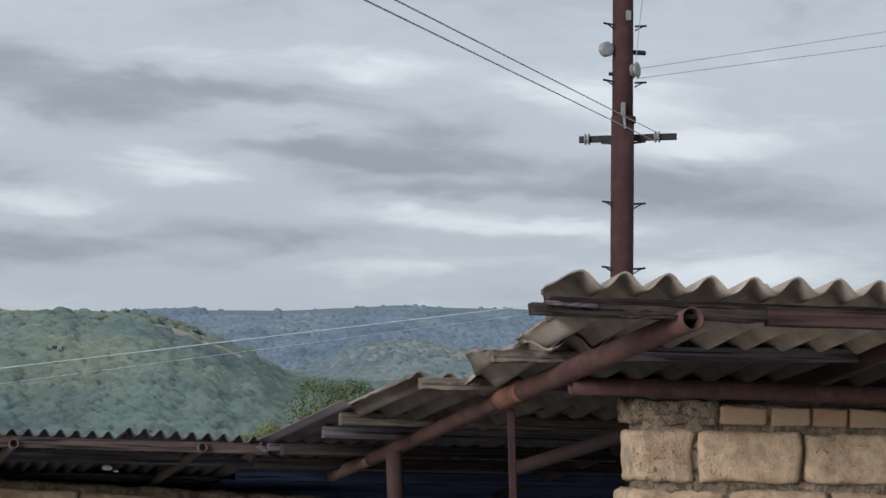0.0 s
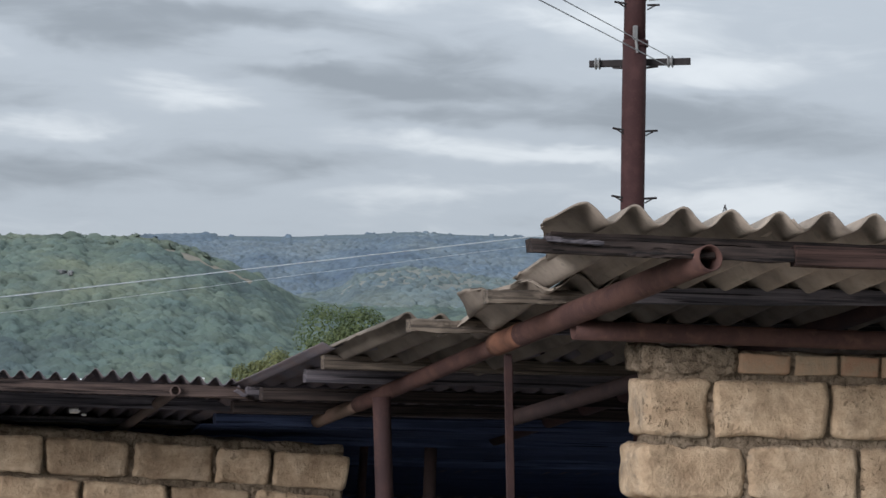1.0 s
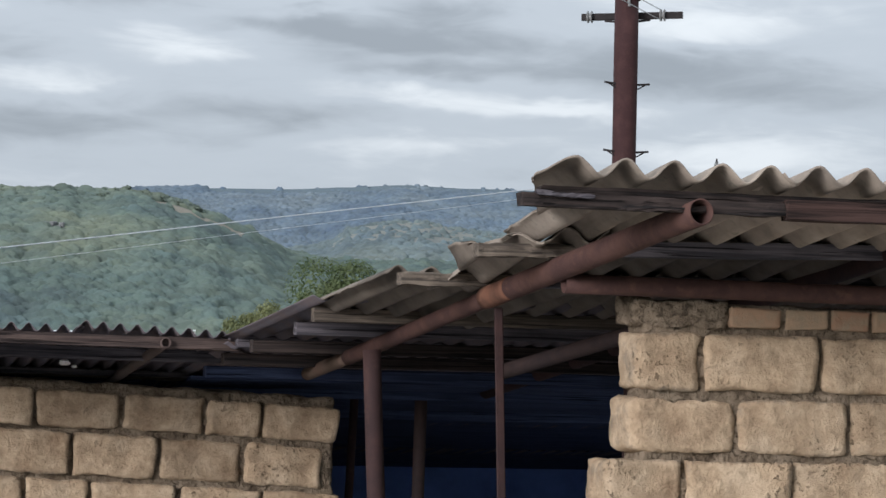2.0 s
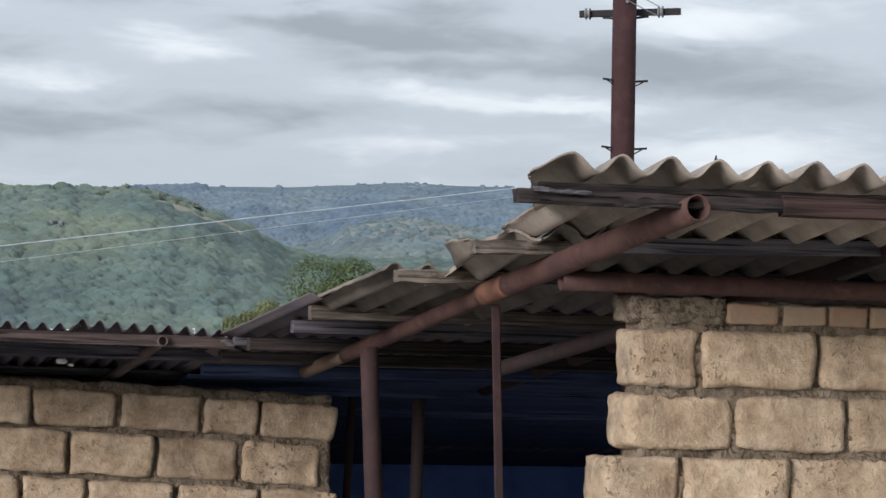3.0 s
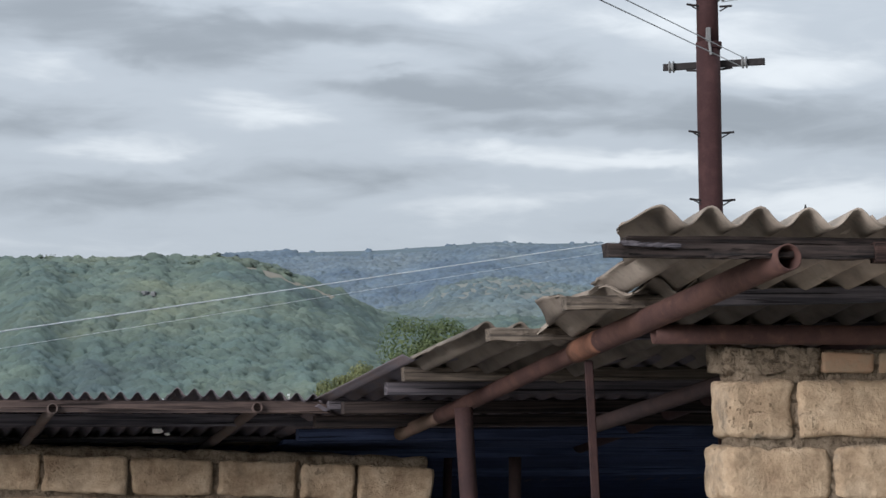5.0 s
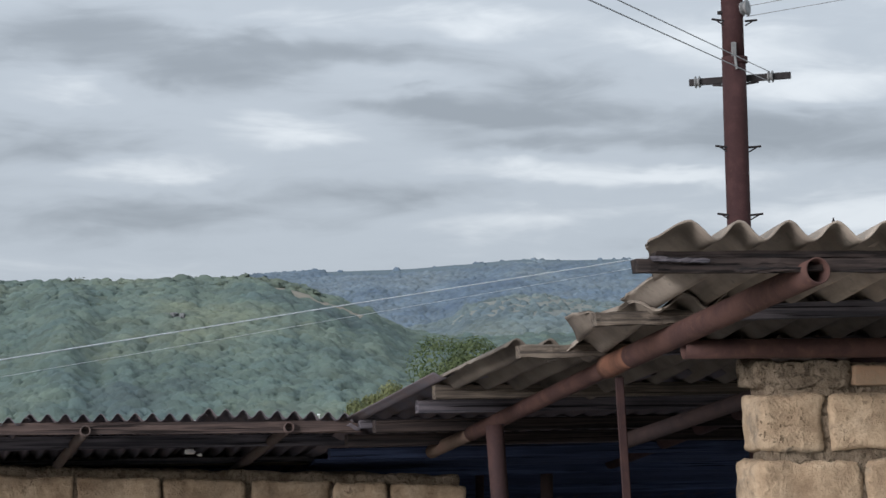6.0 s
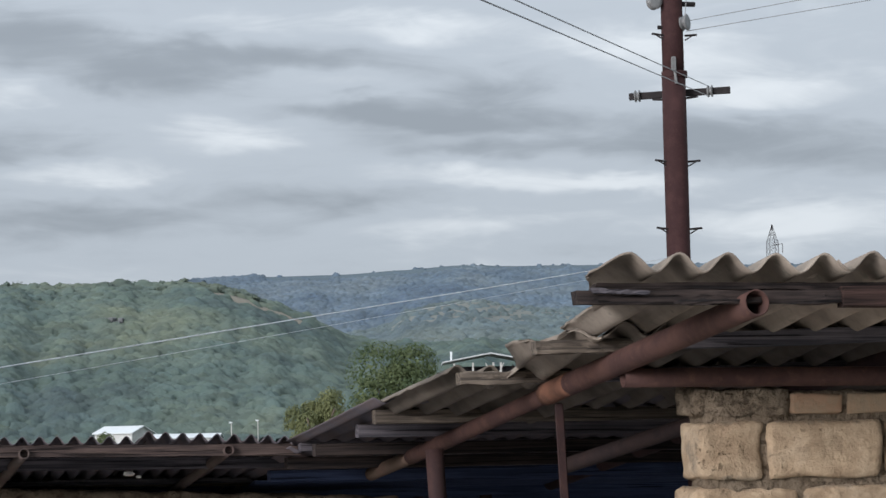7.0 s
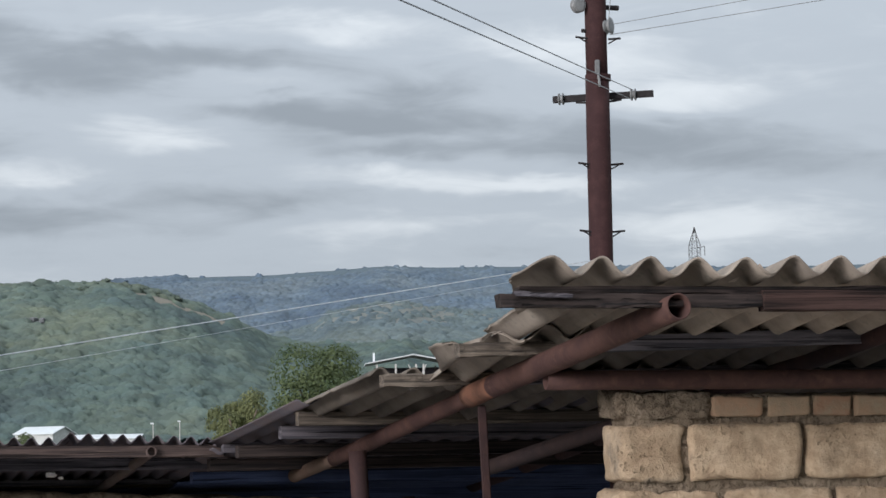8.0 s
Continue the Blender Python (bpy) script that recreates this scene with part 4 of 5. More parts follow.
def build_pole():
    px, py = 6.083, 16.4
    pole = thing("utility_pole", (px, py, 0.2), "rust-red steel pipe utility pole with climbing pegs", "pole")
    z0 = pole.matrix_world.translation.z

    def P(name, bm, mat, parent=pole, label="", smooth=False):
        bm.transform(Matrix.Translation((-px, -py, -z0)))
        return part(name, bm, mat, parent, label, smooth)

    P("shaft", join(tube((px, py, 0.0), (px - 0.01, py, 5.92), 0.118, seg=28, rings=10, wobble=0.02), tube((px - 0.01, py, 5.9), (px - 0.02, py, 9.2), 0.108, seg=28, rings=8, wobble=0.02)), POLE_RED, smooth=True)
    P("collar", tube((px, py, 5.90), (px, py, 5.96), 0.128, seg=28, rings=1), POLE_RED)
    d = Vector((0.86, -0.5, 0.011)).normalized()
    c = Vector((px + 0.05, py + 0.17, 5.765))
    arm = P("crossarm", plank(c - d * 0.451, c + d * 0.564, 0.05, 0.066, 3, 0.002, 4), STEEL, label="dark angle-iron crossarm")
    for s in (-0.375, 0.358):
        q = c + d * s
        P("insulator", spool(q + Vector((0, -0.02, 0.0)), d, 0.062, 0.052), PORCELAIN, arm, smooth=True)
    for s in (-0.22, 0.24):
        P("bracket", plank(c + d * s + Vector((0, -0.01, -0.042)), c + d * s * 0.4 + Vector((0, -0.03, -0.058)), 0.02, 0.02, 5, 0.001, 2), STEEL, arm)
    for z in (3.06, 3.73, 4.404, 5.073, 6.33, 6.92, 7.58, 8.24):
        for sx in (-1, 1):
            a = Vector((px + sx * 0.11, py - 0.03, z - 0.012))
            b = Vector((px + sx * 0.235, py - 0.03, z))
            P("climbing_peg", join(tube(a, b, 0.011, seg=8, rings=1), tube(a + Vector((0, 0, -0.045)), a.lerp(b, 0.75), 0.007, seg=6, rings=1)), STEEL)
    P("bolt", tube((px - 0.05, py - 0.135, 6.0), (px - 0.03, py - 0.135, 5.82), 0.014, seg=8, rings=2), PORCELAIN, label="pale frayed wire end")
    P("clamp", box((px - 0.07, py - 0.15, 5.95), (px - 0.03, py - 0.1, 6.09), 0.006), PORCELAIN)
    # upper insulators
    P("bracket", tube((px - 0.22, py + 0.02, 6.645), (px + 0.24, py + 0.02, 6.645), 0.026, seg=8, rings=1), STEEL)
    P("insulator", spool((px - 0.21, py - 0.05, 6.645), (0.25, -1, 0.05), 0.078, 0.07), PORCELAIN, smooth=True)
    P("insulator", spool((px + 0.10, py - 0.06, 6.445), (0.75, -0.65, 0.05), 0.085, 0.07), PORCELAIN, smooth=True)
    P("bracket", tube((px - 0.16, py, 6.40), (px - 0.1, py, 6.40), 0.02, seg=8, rings=1), STEEL)
    P("down_lead", tube((px + 0.10, py - 0.06, 6.45), (px + 0.2, py - 0.08, 7.5), 0.004, seg=6, rings=4), WIRE_DARK)
    P("plate", box((px - 0.02, py - 0.125, 6.95), (px + 0.03, py - 0.108, 7.05)), PORCELAIN)
    return c + d * 0.358


arm_end = build_pole()


def wire(name, pts, r, material, label, sag=0.0):
    """A hanging line through pts as one thin tube."""
    cu = bpy.data.curves.new(name, "CURVE")
    cu.dimensions, cu.bevel_depth, cu.bevel_resolution = "3D", r, 1
    sp = cu.splines.new("POLY")
    a, b = Vector(pts[0]), Vector(pts[1])
    n = 40
    sp.points.add(n)
    for i in range(n + 1):
        u = i / n
        q = a.lerp(b, u) - Vector((0, 0, sag * 4 * u * (1 - u)))
        sp.points[i].co = (*q, 1)
    cu.materials.append(material)
    ob = new(name, cu)
    tagged(ob, label, "wire", "overhead lines", "")
    return ob


def beyond(a, b, k):
    return Vector(a) + (Vector(b) - Vector(a)) * k


wire("power_line", (arm_end + Vector((0, 0, -0.05)), beyond(arm_end, (0.30, 3.3, 4.165), 1.35)), 0.0042, WIRE_DARK, "thin grey overhead wire tied to the pole's crossarm")
wire("power_line", (arm_end + Vector((0, 0, 0.05)), beyond(arm_end, (0.80, 4.5, 4.38), 1.35)), 0.0042, WIRE_DARK, "thin grey overhead wire tied to the pole's crossarm")
wire("power_line", ((6.2, 16.35, 6.46), (13.5, 16.35, 7.95)), 0.0042, WIRE_DARK, "thin grey overhead wire leaving the pole's top insulator")
wire("power_line", ((6.2, 16.35, 6.36), (13.5, 16.35, 7.72)), 0.0042, WIRE_DARK, "thin grey overhead wire leaving the pole's top insulator")
wire("service_cable", ((6.08, 16.25, 4.12), beyond((6.08, 16.25, 4.12), (-0.863, 8.0, 2.783), 1.9)), 0.0038, WIRE_PALE, "bright bare service cable crossing behind the roofs", 0.0)
wire("service_cable", ((6.08, 16.25, 4.05), beyond((6.08, 16.25, 4.05), (-0.861, 8.0, 2.691), 1.9)), 0.0012, WIRE_PALE, "thin bare service cable crossing behind the roofs", 0.0)


# ---- masonry ----
def build_wall(name, label, face, depth, x0, x1, z0, z1, courses, tilt=0.0, recess=0.010):
    """A block wall with its face at y = face; courses: (bottom, top, joints along x, material)."""
    wall = thing(name, (x0, face, z0), label, "wall", kind="structure")
    core = stone_block(x1 - x0 - 0.05, depth - 2 * recess, z1 - z0, 7, 0.02, 0.012, 150, 100, 3)
    for v in core.verts:
        v.co += Vector((x1 - x0, depth, z1 - z0)) / 2 + Vector((0.0, 0.003, 0))
        v.co.z += tilt * (v.co.x) * (v.co.z / (z1 - z0))
    part("mortar_core", core, MORTAR, wall, "rough grey-brown mortar", True)
    n = 0
    for zb, zt, joints, mat, gap in courses:
        for a, b in zip(joints, joints[1:]):
            n += 1
            w, h = b - a - gap, zt - zb
            bm = stone_block(w, depth + 0.006, h, n + len(name), 0.008 if mat is BRICK else (0.012 if mat is MORTAR else 0.022 if a == joints[0] else random.uniform(0.008, 0.020)), 0.005 if mat is BRICK else 0.022 if mat is MORTAR else 0.0115)
            ob = part("brick" if mat is BRICK else "block", bm, mat, wall, "", True)
            xm = (a + b) / 2
            ob.matrix_basis = Matrix.Translation((xm - x0, depth / 2 + random.uniform(-0.012, 0.006), (zb + zt) / 2 - z0 + tilt * (xm - x0))) @ Matrix.Rotation(-tilt + random.uniform(-0.008, 0.008), 4, "Y") @ Matrix.Rotation(random.uniform(-0.012, 0.012), 4, "Z")
    return wall


G = 0.35
right_courses = [
    (2.258, 2.352, [0.564, 0.895], MORTAR, 0.0),
    (2.258, 2.328, [0.89, 1.092, 1.265, 1.415, 1.58, 1.76, 1.93, 2.10, 2.28, 2.45, 2.63, 2.80, 2.98, 3.15, 3.33, 3.5], BRICK, 0.014),
    (2.045, 2.236, [0.556, 0.80, 1.222, 1.63, 2.03, 2.43, 2.83, 3.22, 3.5], STONE, 0.020),
    (1.835, 2.018, [0.541, 0.930, 1.336, 1.74, 2.14, 2.54, 2.94, 3.5], STONE, 0.014),
    (1.628, 1.812, [0.464, 0.742, 1.132, 1.53, 1.93, 2.33, 2.73, 3.13, 3.5], STONE, 0.014),
    (1.42, 1.605, [0.54, 0.93, 1.33, 1.73, 2.13, 2.53, 2.93, 3.5], STONE, 0.014),
    (1.21, 1.398, [0.47, 0.75, 1.15, 1.55, 1.95, 2.35, 2.75, 3.15, 3.5], STONE, 0.014),
    (1.00, 1.188, [0.54, 0.93, 1.33, 1.73, 2.13, 2.53, 2.93, 3.5], STONE, 0.014),
    (0.79, 0.978, [0.47, 0.75, 1.15, 1.55, 1.95, 2.35, 2.75, 3.15, 3.5], STONE, 0.014),
    (0.58, 0.768, [0.54, 0.93, 1.33, 1.73, 2.13, 2.53, 2.93, 3.5], STONE, 0.014),
    (0.37, 0.558, [0.47, 0.75, 1.15, 1.55, 1.95, 2.35, 2.75, 3.15, 3.5], STONE, 0.014),
]
build_wall("wall_1", "pale limestone block wall with crumbling mortar and a brick course", 1.01, 0.20, 0.57, 3.5, G, 2.335, right_courses)

tl = -0.041
X0 = -3.38
zt = 1.84 + 0.041 * 2.18
left_rows = [
    [-3.35, -2.95, -2.56, -2.18, -1.79, -1.41, -1.026, -0.642, -0.268, -0.011, 0.362],
    [-3.35, -3.16, -2.78, -2.39, -2.01, -1.62, -1.24, -0.86, -0.477, -0.09, 0.285],
    [-3.35, -2.98, -2.60, -2.22, -1.83, -1.45, -1.065, -0.777, -0.383, 0.0, 0.365],
]
left_courses = []
for i in range(8):
    zb = zt - 0.209 * i - 0.005
    left_courses.append((zb, zb + (0.16 if i == 0 else 0.186), left_rows[i % 3] if i < 3 else left_rows[(i + 1) % 3], STONE, 0.017))
build_wall("wall_2", "weathered tan limestone block wall under a tin roof", 4.3, 0.19, X0, 0.36, G - 0.1, zt + 0.198, left_courses, tl, 0.016)


# ---- the big shed roof ----
def roof_line(y):
    """Height of the purlins' top edge."""
    return 2.618 - 0.130 * y


roof = thing("shed_roof", (1.5, 2.0, roof_line(2.0)), "sagging shed roof of grey corrugated asbestos sheets on wooden purlins", "roof")


def R(name, bm, mat, label="", smooth=False, parent=None):
    bm.transform(Matrix.Translation(-roof.matrix_world.translation))
    return part(name, bm, mat, parent or roof, label, smooth)


def sheet(x0, x1, y0, y1, z0, z1, **k):
    return corrugated(x0, x1, y0, y1, z0, z1, **k)


# first row, over the eave
R("corrugated_sheet", sheet(-0.122, 0.70, 0.0, 1.10, 2.714, 2.562, pitch=0.1505, amp=0.054, crest=0.0, seed=1, widen=1.75, skew=-0.03, steps=30, verge=([0, 0.1, 0.42, 0.7, 1.1], [-0.122, -0.10, 0.02, 0.15, 0.155])), ASBESTOS, smooth=True)
R("corrugated_sheet", sheet(0.64, 1.80, -0.012, 1.08, 2.719, 2.566, pitch=0.1505, amp=0.053, crest=0.752, seed=2, skew=-0.03), ASBESTOS, smooth=True)
R("corrugated_sheet", sheet(1.74, 2.90, 0.0, 1.10, 2.722, 2.560, pitch=0.1505, amp=0.047, crest=1.806, seed=3), ASBESTOS, smooth=True)
R("corrugated_sheet", sheet(2.84, 3.75, 0.0, 1.10, 2.722, 2.560, pitch=0.1505, amp=0.047, crest=2.86, seed=4), ASBESTOS, smooth=True)
# second row, broken short at the verge
R("corrugated_sheet", sheet(-0.03, 0.42, 0.88, 1.74, 2.566, 2.432, pitch=0.1505, amp=0.05, crest=-0.027, seed=5, widen=1.0, ragged=0.03, steps=40, verge=([0.6, 0.88, 1.0, 1.04, 1.245, 1.33, 1.45, 1.8], [0.22, 0.20, 0.13, 0.012, -0.03, 0.04, 0.09, 0.02])), ASBESTOS, "broken grey asbestos sheet", smooth=True)
R("corrugated_sheet", sheet(0.34, 1.50, 0.95, 2.00, 2.582, 2.440, pitch=0.1505, amp=0.047, crest=0.40, seed=6), ASBESTOS_SHADED, smooth=True)
R("corrugated_sheet", sheet(1.46, 2.62, 0.95, 2.00, 2.582, 2.440, pitch=0.1505, amp=0.047, crest=1.50, seed=7), ASBESTOS_SHADED, smooth=True)
R("corrugated_sheet", sheet(2.56, 3.75, 0.95, 2.00, 2.582, 2.440, pitch=0.1505, amp=0.047, crest=2.60, seed=8), ASBESTOS_SHADED, smooth=True)
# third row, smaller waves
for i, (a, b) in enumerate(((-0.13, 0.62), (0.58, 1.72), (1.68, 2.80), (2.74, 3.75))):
    R("corrugated_sheet", sheet(a, b, 1.642, 2.55, 2.464 + (0.0 if i == 0 else 0.012), 2.338, tilt=-0.035 if i == 0 else 0.0, pitch=0.118 if i == 0 else 0.14, amp=0.042, crest=a + 0.042, seed=10 + i, skew=-0.14 if i == 0 else -0.05, widen=1.2, ragged=0.02, cut=0.012 if i == 0 else 0, steps=18), ASBESTOS_SHADED, smooth=True)
# lower rows, rusted tin
for k, (ya, yb, za, zb, xl) in enumerate(((2.28, 3.45, 2.368, 2.222, -0.25), (3.35, 4.7, 2.225, 2.06, -0.36), (4.6, 6.0, 2.06, 1.89, -0.36), (5.9, 7.3, 1.89, 1.72, -0.36), (7.2, 8.7, 1.72, 1.55, -0.36))):
    for i in range(4):
        a = xl + i * 1.03
        R("tin_sheet", sheet(a, a + 1.08, ya, yb, za - 0.022 * (k > 0), zb, pitch=0.09, amp=0.02, crest=a, seed=20 + k * 4 + i, thick=0.003, skew=-0.10 if k == 0 else 0, per=8, steps=4), TIN_SHADE, smooth=True)

# purlins
P_ROWS = [
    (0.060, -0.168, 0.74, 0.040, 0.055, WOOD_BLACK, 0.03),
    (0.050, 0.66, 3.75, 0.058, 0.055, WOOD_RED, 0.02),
    # next four rows: two purlins, grey at the lit end, darker wood where shaded
    (1.00, -0.002, 0.42, 0.045, 0.065, WOOD_GREY, 0.0),
    (0.935, 0.36, 3.75, 0.052, 0.050, WOOD_DARK, 0.0),
    (1.60, -0.100, 0.40, 0.044, 0.065, WOOD_GREY, 0.0),
    (1.62, 0.36, 3.75, 0.044, 0.065, WOOD_DARK, 0.0),
    (2.42, -0.215, 3.75, 0.052, 0.06, WOOD_GREY, 0.0),
    (2.77, -0.205, 3.75, 0.052, 0.06, WOOD_DARK, 0.0),
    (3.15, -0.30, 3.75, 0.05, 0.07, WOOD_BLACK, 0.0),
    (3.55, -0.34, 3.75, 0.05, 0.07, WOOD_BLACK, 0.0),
    (3.95, -0.34, 3.75, 0.05, 0.07, WOOD_NAVY_SHADE, 0.0),
    (4.60, -0.34, 3.75, 0.05, 0.07, WOOD_NAVY_SHADE, 0.0),
    (5.40, -0.34, 3.75, 0.05, 0.07, WOOD_NAVY_SHADE, 0.0),
]
for i, (y, a, b, h, w, mat, chew) in enumerate(P_ROWS):
    z = roof_line(y) - h / 2
    if i == 0:
        z -= 0.006
    if 0.9 < y < 3:
        z += 0.020
    rise = 0.026 if 0.9 < y < 2 else 0.002
    R("purlin", plank((a, y, z + rise * max(0, a)), (b, y, z + rise * b), w, h, i * 3.1, 0.007 if i < 5 else 0.004, 22, chew), mat)
# splintered strips above the eave board
R("batten", plank((-0.10, 0.10, 2.618), (1.4, 0.10, 2.620), 0.05, 0.022, 41, 0.010, 18, 0.04), WOOD_BLACK, "splintered dark batten")
R("batten", plank((-0.12, 0.028, 2.602), (0.06, 0.02, 2.596), 0.02, 0.012, 43, 0.006, 8, 0.03), WOOD_DARK, "split grey wood splinter")
R("batten", plank((0.12, 0.005, 2.566), (0.40, 0.01, 2.572), 0.02, 0.012, 44, 0.010, 8, 0.05), WOOD_BLACK, "hanging dark splinter")
R("batten", plank((-0.32, 3.36, 2.205), (1.2, 3.40, 2.19), 0.05, 0.05, 45, 0.004, 8), WOOD_DARK)
# pipe rafters
raf = R("pipe_rafter", tube((0.374, -0.03, 2.564), (0.222, 1.60, 2.353), 0.0398, 0.0350, 28, 12, 0.02), PIPE, "thick rusty brown steel pipe, open at its end", True)
R("pipe_sleeve", tube((0.2415, 1.375, 2.383), (0.2215, 1.604, 2.3525), 0.0405, 0.031, 28, 5, 0.02), RUST_BRIGHT, "bright orange rusted pipe end", True)
R("pipe_rafter", tube((0.236, 1.45, 2.372), (0.098, 3.12, 2.148), 0.0315, 0.026, 24, 12, 0.02), PIPE, "rusty brown steel pipe", True)
R("pipe_rafter", tube((0.100, 3.09, 2.152), (0.066, 3.72, 2.080), 0.0285, 0.022, 20, 6, 0.02), PIPE_TAN, "scoured tan pipe end", True)
for x, k in ((1.52, 0), (2.72, 1)):
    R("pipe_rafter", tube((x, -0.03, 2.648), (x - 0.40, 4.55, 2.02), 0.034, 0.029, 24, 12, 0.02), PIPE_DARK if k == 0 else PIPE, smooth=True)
R("brace_pipe", tube((0.80, 1.50, 2.262), (0.50, 2.30, 2.100), 0.030, 0.025, 20, 6, 0.02), PIPE_SHADE, "rusty brace pipe, darkened for the shade under the roof", True)
R("wall_pipe", tube((0.292, 0.967, 2.385), (3.6, 0.967, 2.376), 0.0325, 0.027, 24, 14, 0.02), PIPE, "rusty brown pipe lying along the wall top", True)
R("tie_beam", plank((-3.3, 4.60, 2.10), (3.7, 4.60, 2.00), 0.06, 0.045, 51, 0.003, 14), WOOD_GREY, "dark grey beam under the rafters")


# added layer that closes the back of the roof and blocks daylight between laps
def boarding(x0, x1, y0, y1, z0, z1):
    bm = bmesh.new()
    v = [bm.verts.new(c) for c in ((x0, y0, z0), (x1, y0, z0), (x1, y1, z1), (x0, y1, z1))]
    bm.faces.new(v)
    ext = bmesh.ops.extrude_face_region(bm, geom=bm.faces[:])
    bmesh.ops.translate(bm, verts=[q for q in ext["geom"] if isinstance(q, bmesh.types.BMVert)], vec=(0, 0, 0.015))
    bmesh.ops.recalc_face_normals(bm, faces=bm.faces)
    return bm


R("boarding", boarding(-0.34, 3.75, 4.30, 8.7, 2.045, 1.500), WOOD_NAVY_SHADE)


# ---- posts ----
def post(a, b, r, mat, label, square=False):
    ob = thing("post", (b[0], b[1], b[2]), label, "post", "shed posts")
    if square:
        bm = bmesh.new()
        lo, hi = Vector(b), Vector(a)
        ring = []
        for c in (lo, hi):
            ring.append([bm.verts.new(c + Vector((sx * r, sy * r * 0.9, 0))) for sx, sy in ((-1, -1), (1, -1), (1, 1), (-1, 1))])
        for j in range(4):
            bm.faces.new([ring[0][j], ring[0][(j + 1) % 4], ring[1][(j + 1) % 4], ring[1][j]])
        bm.faces.new(ring[0][::-1]), bm.faces.new(ring[1])
        bmesh.ops.bevel(bm, geom=bm.edges[:], offset=0.004, segments=2, affect="EDGES")
    else:
        bm = tube(b, a, r, 0, 20, 8, 0.02)
    bm.transform(Matrix.Translation(-Vector(b)))
    part("shaft", bm, mat, ob, "", not square)
    return ob


# post colours include the shade of the roof above them
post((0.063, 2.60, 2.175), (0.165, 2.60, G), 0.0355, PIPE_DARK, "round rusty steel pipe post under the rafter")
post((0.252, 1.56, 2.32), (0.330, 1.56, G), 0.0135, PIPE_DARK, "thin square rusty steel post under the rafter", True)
post((0.817, 4.60, 2.01), (0.80, 4.60, G), 0.030, PIPE_SHADE, "steel post inside the shed, darkened for the shade there")
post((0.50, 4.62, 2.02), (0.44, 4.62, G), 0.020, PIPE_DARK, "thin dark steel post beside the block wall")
post((1.35, 3.2, 2.2), (1.35, 3.2, G), 0.03, PIPE_DARK, "steel post inside the shed, darkened for the shade there")


# ---- the low tin roof ----
low = thing("lean_to_roof", (-1.8, 5.0, 2.0), "low rusty corrugated tin roof on boards and pipe rafters", "roof")


def L(name, bm, mat, label="", smooth=False):
    bm.transform(Matrix.Translation(-low.matrix_world.translation))
    return part(name, bm, mat, low, label, smooth)


def low_z(y):
    return 2.265 - 0.135 * (y - 3.4)


for k, (ya, yb) in enumerate(((3.40, 5.1), (5.0, 6.8), (6.7, 8.7))):
    L("tin_sheet", corrugated(-0.975, -0.27, ya, yb, low_z(ya) + 0.012, low_z(yb) + 0.012, 0.0705, 0.031, -0.935, 61 + k, 0.003, 0, -0.052, 0.008, steps=5, per=10), TIN_SHADE, smooth=True)
    for i, xa in enumerate((-1.68, -2.40, -3.12)):
        L("tin_sheet", corrugated(xa, xa + 0.74, ya + 0.01, yb, low_z(ya) - 0.002 - 0.004 * i, low_z(yb), 0.0705, 0.031, xa + 0.02, 71 + k * 3 + i, 0.003, 0, -0.012, 0.008, steps=5, per=10), TIN_SHADE, smooth=True)
L("eave_board", plank((-3.3, 3.44, 2.219), (-0.30, 3.44, 2.189), 0.03, 0.048, 81, 0.004, 24), WOOD_BOARD, "weathered brown eave board")
L("eave_board", plank((-3.3, 3.80, 2.168), (-0.10, 3.80, 2.138), 0.04, 0.050, 83, 0.004, 20), WOOD_DARK, "dark brown board")
L("end_board", plank((-0.275, 3.39, 2.19), (-0.272, 3.39, 2.235), 0.02, 0.035, 84, 0.003, 3), WOOD_GREY, "pale split board end")
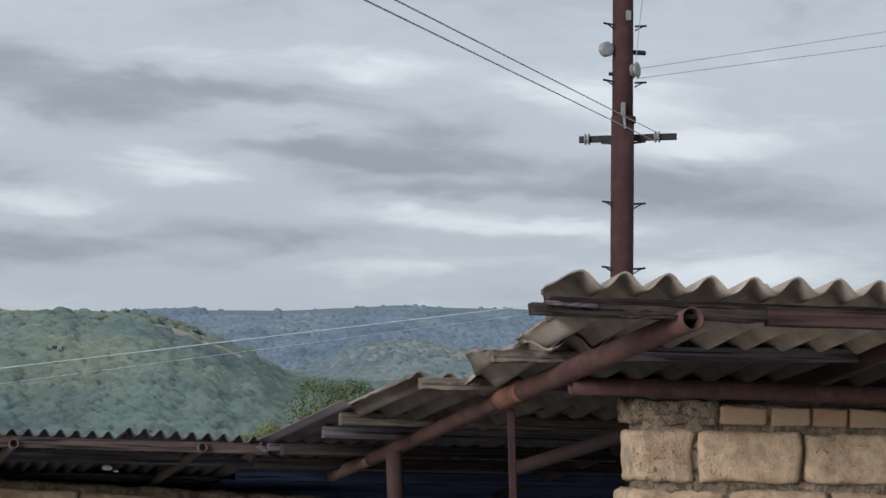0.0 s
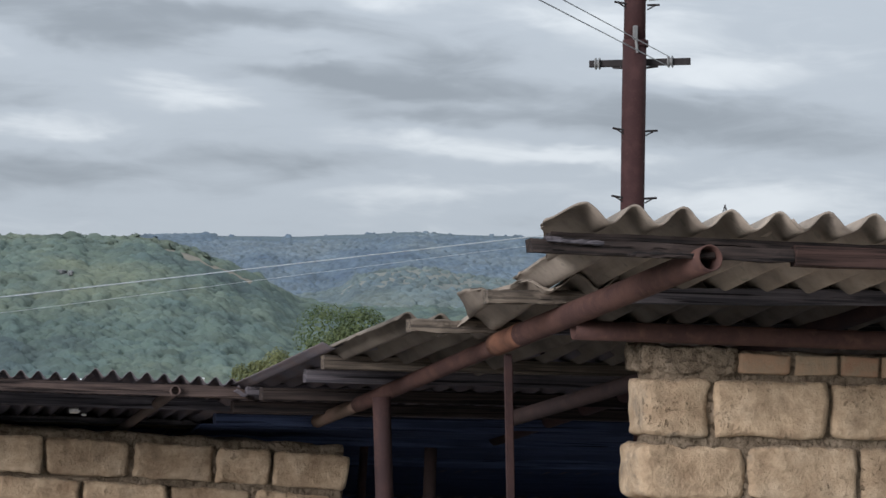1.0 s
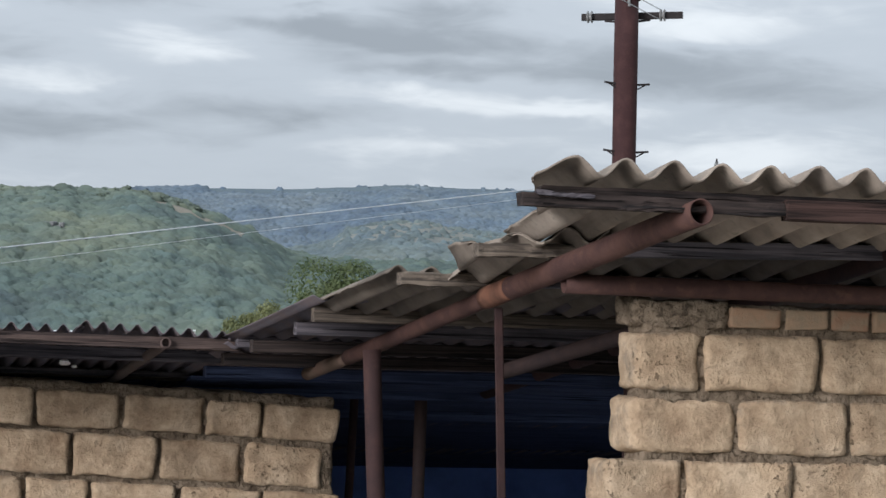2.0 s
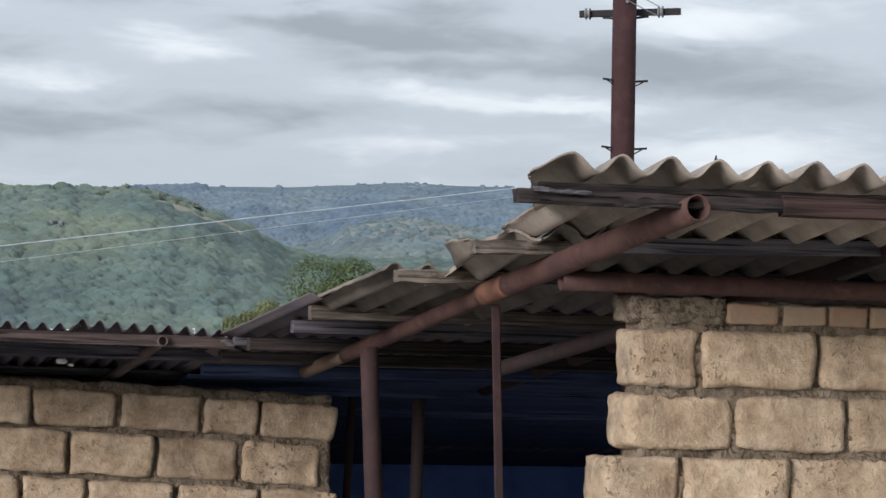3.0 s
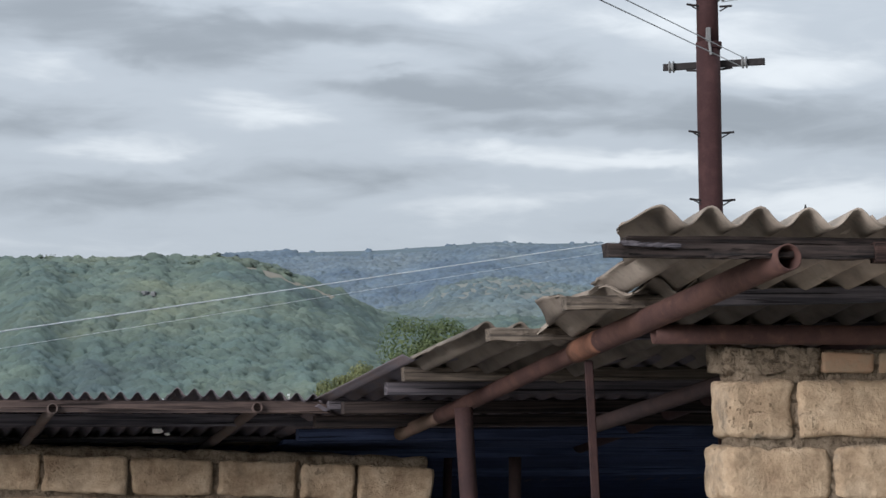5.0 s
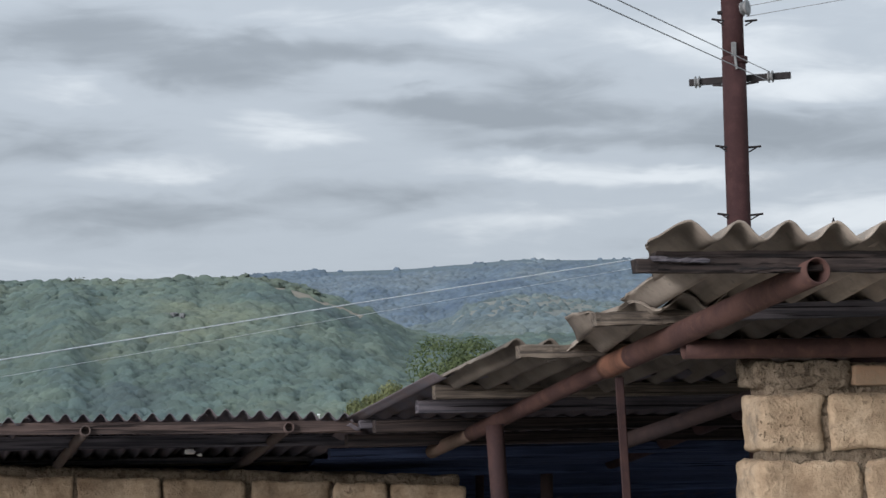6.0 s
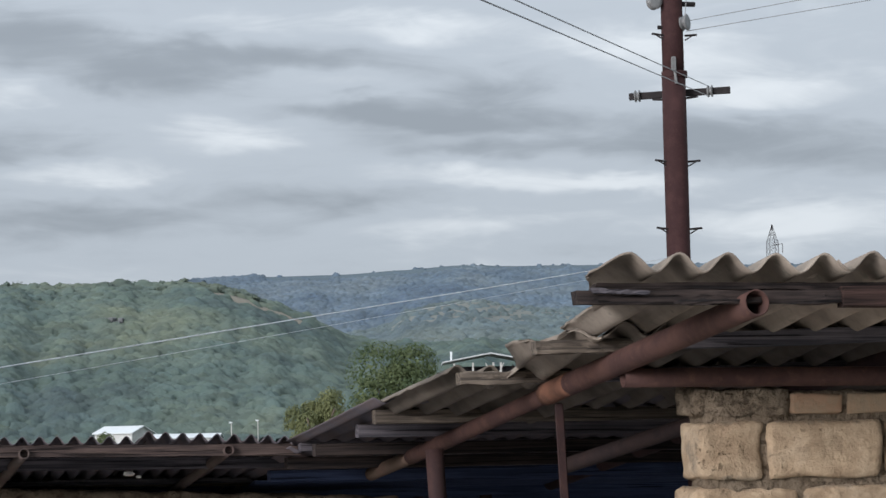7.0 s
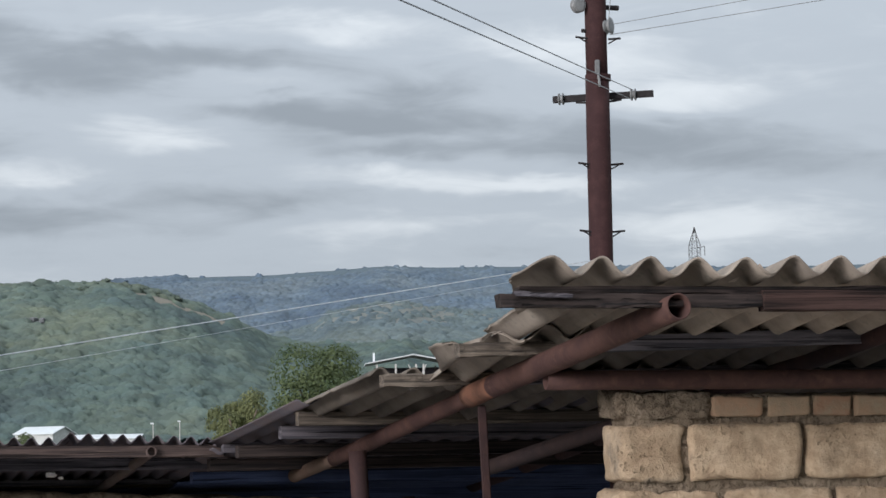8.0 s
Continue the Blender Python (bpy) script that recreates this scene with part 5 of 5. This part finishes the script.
for y in (4.0, 4.5, 5.2, 6.0):
    L("purlin", plank((-3.3, y, low_z(y) - 0.047), (-0.3, y, low_z(y) - 0.052), 0.05, 0.026, 85 + y, 0.004, 14), WOOD_DARK if y < 5 else WOOD_NAVY_SHADE)
for i, x in enumerate((-0.590, -1.425, -2.27)):
    L("pipe_rafter", tube((x - 0.015, 3.40, 2.191), (x - 0.075, 4.75, 2.00), 0.0215, 0.0175, 18, 6, 0.02), PIPE_GREY, "slim rusty pipe with an open end", True)


# added under the low tin too, against daylight between its sheets
L("boarding", boarding(-3.35, -0.30, 4.78, 8.7, low_z(4.78) - 0.050, low_z(8.7) - 0.046), WOOD_NAVY_SHADE)


# ---- enclosing walls, floor ----
def slab(name, lo, hi, mat, label, cat):
    me = box((0, 0, 0), Vector(hi) - Vector(lo))
    ob = part(name, me, mat)
    ob.location = lo
    return tagged(ob, label, cat, kind="structure")


# added to close the shed in and hold its interior dark
slab("floor", (-3.4, 1.3, G - 0.12), (3.8, 8.7, G + 0.01), EARTH, "unseen packed-earth floor, lightened to bounce light inside the shed", "floor")
slab("wall_3", (-3.4, 8.45, G), (3.8, 8.65, 1.80), DARK_ROOM, "added back wall that closes the shed's dark interior", "wall")
slab("wall_4", (-3.55, 4.35, G), (-3.4, 8.65, 2.1), DARK_ROOM, "unseen side wall that keeps light out of the low shed", "wall")
# stops at y 5.2, an added opening that lets side light in
slab("wall_5", (3.6, 5.2, G), (3.75, 8.65, 1.9), DARK_ROOM, "unseen side wall that keeps light out of the big shed", "wall")


# ---- small things ----
def build_scrap(p, size, seed, label):
    bm = bmesh.new()
    bmesh.ops.create_icosphere(bm, subdivisions=2, radius=1)
    for v in bm.verts:
        n1 = noise.noise_vector(v.co * 1.6 + Vector((seed, 0, 0)))
        v.co = Vector((v.co.x * size[0], v.co.y * size[1], v.co.z * size[2])) + Vector((n1.x * size[0], n1.y * size[1], n1.z * size[2])) * 0.8
    ob = part("plastic_scrap", bm, SCRAP)
    ob.location = p
    return tagged(ob, label, "scrap")


build_scrap((-0.93, 4.10, 2.105), (0.026, 0.02, 0.011), 3, "crumpled white plastic scrap caught under the tin roof")
build_scrap((-0.885, 4.12, 2.088), (0.012, 0.01, 0.006), 8, "small white plastic shred caught under the tin roof")
build_scrap((0.62, 3.55, 2.118), (0.013, 0.01, 0.005), 5, "small white shred hanging under the shed roof")
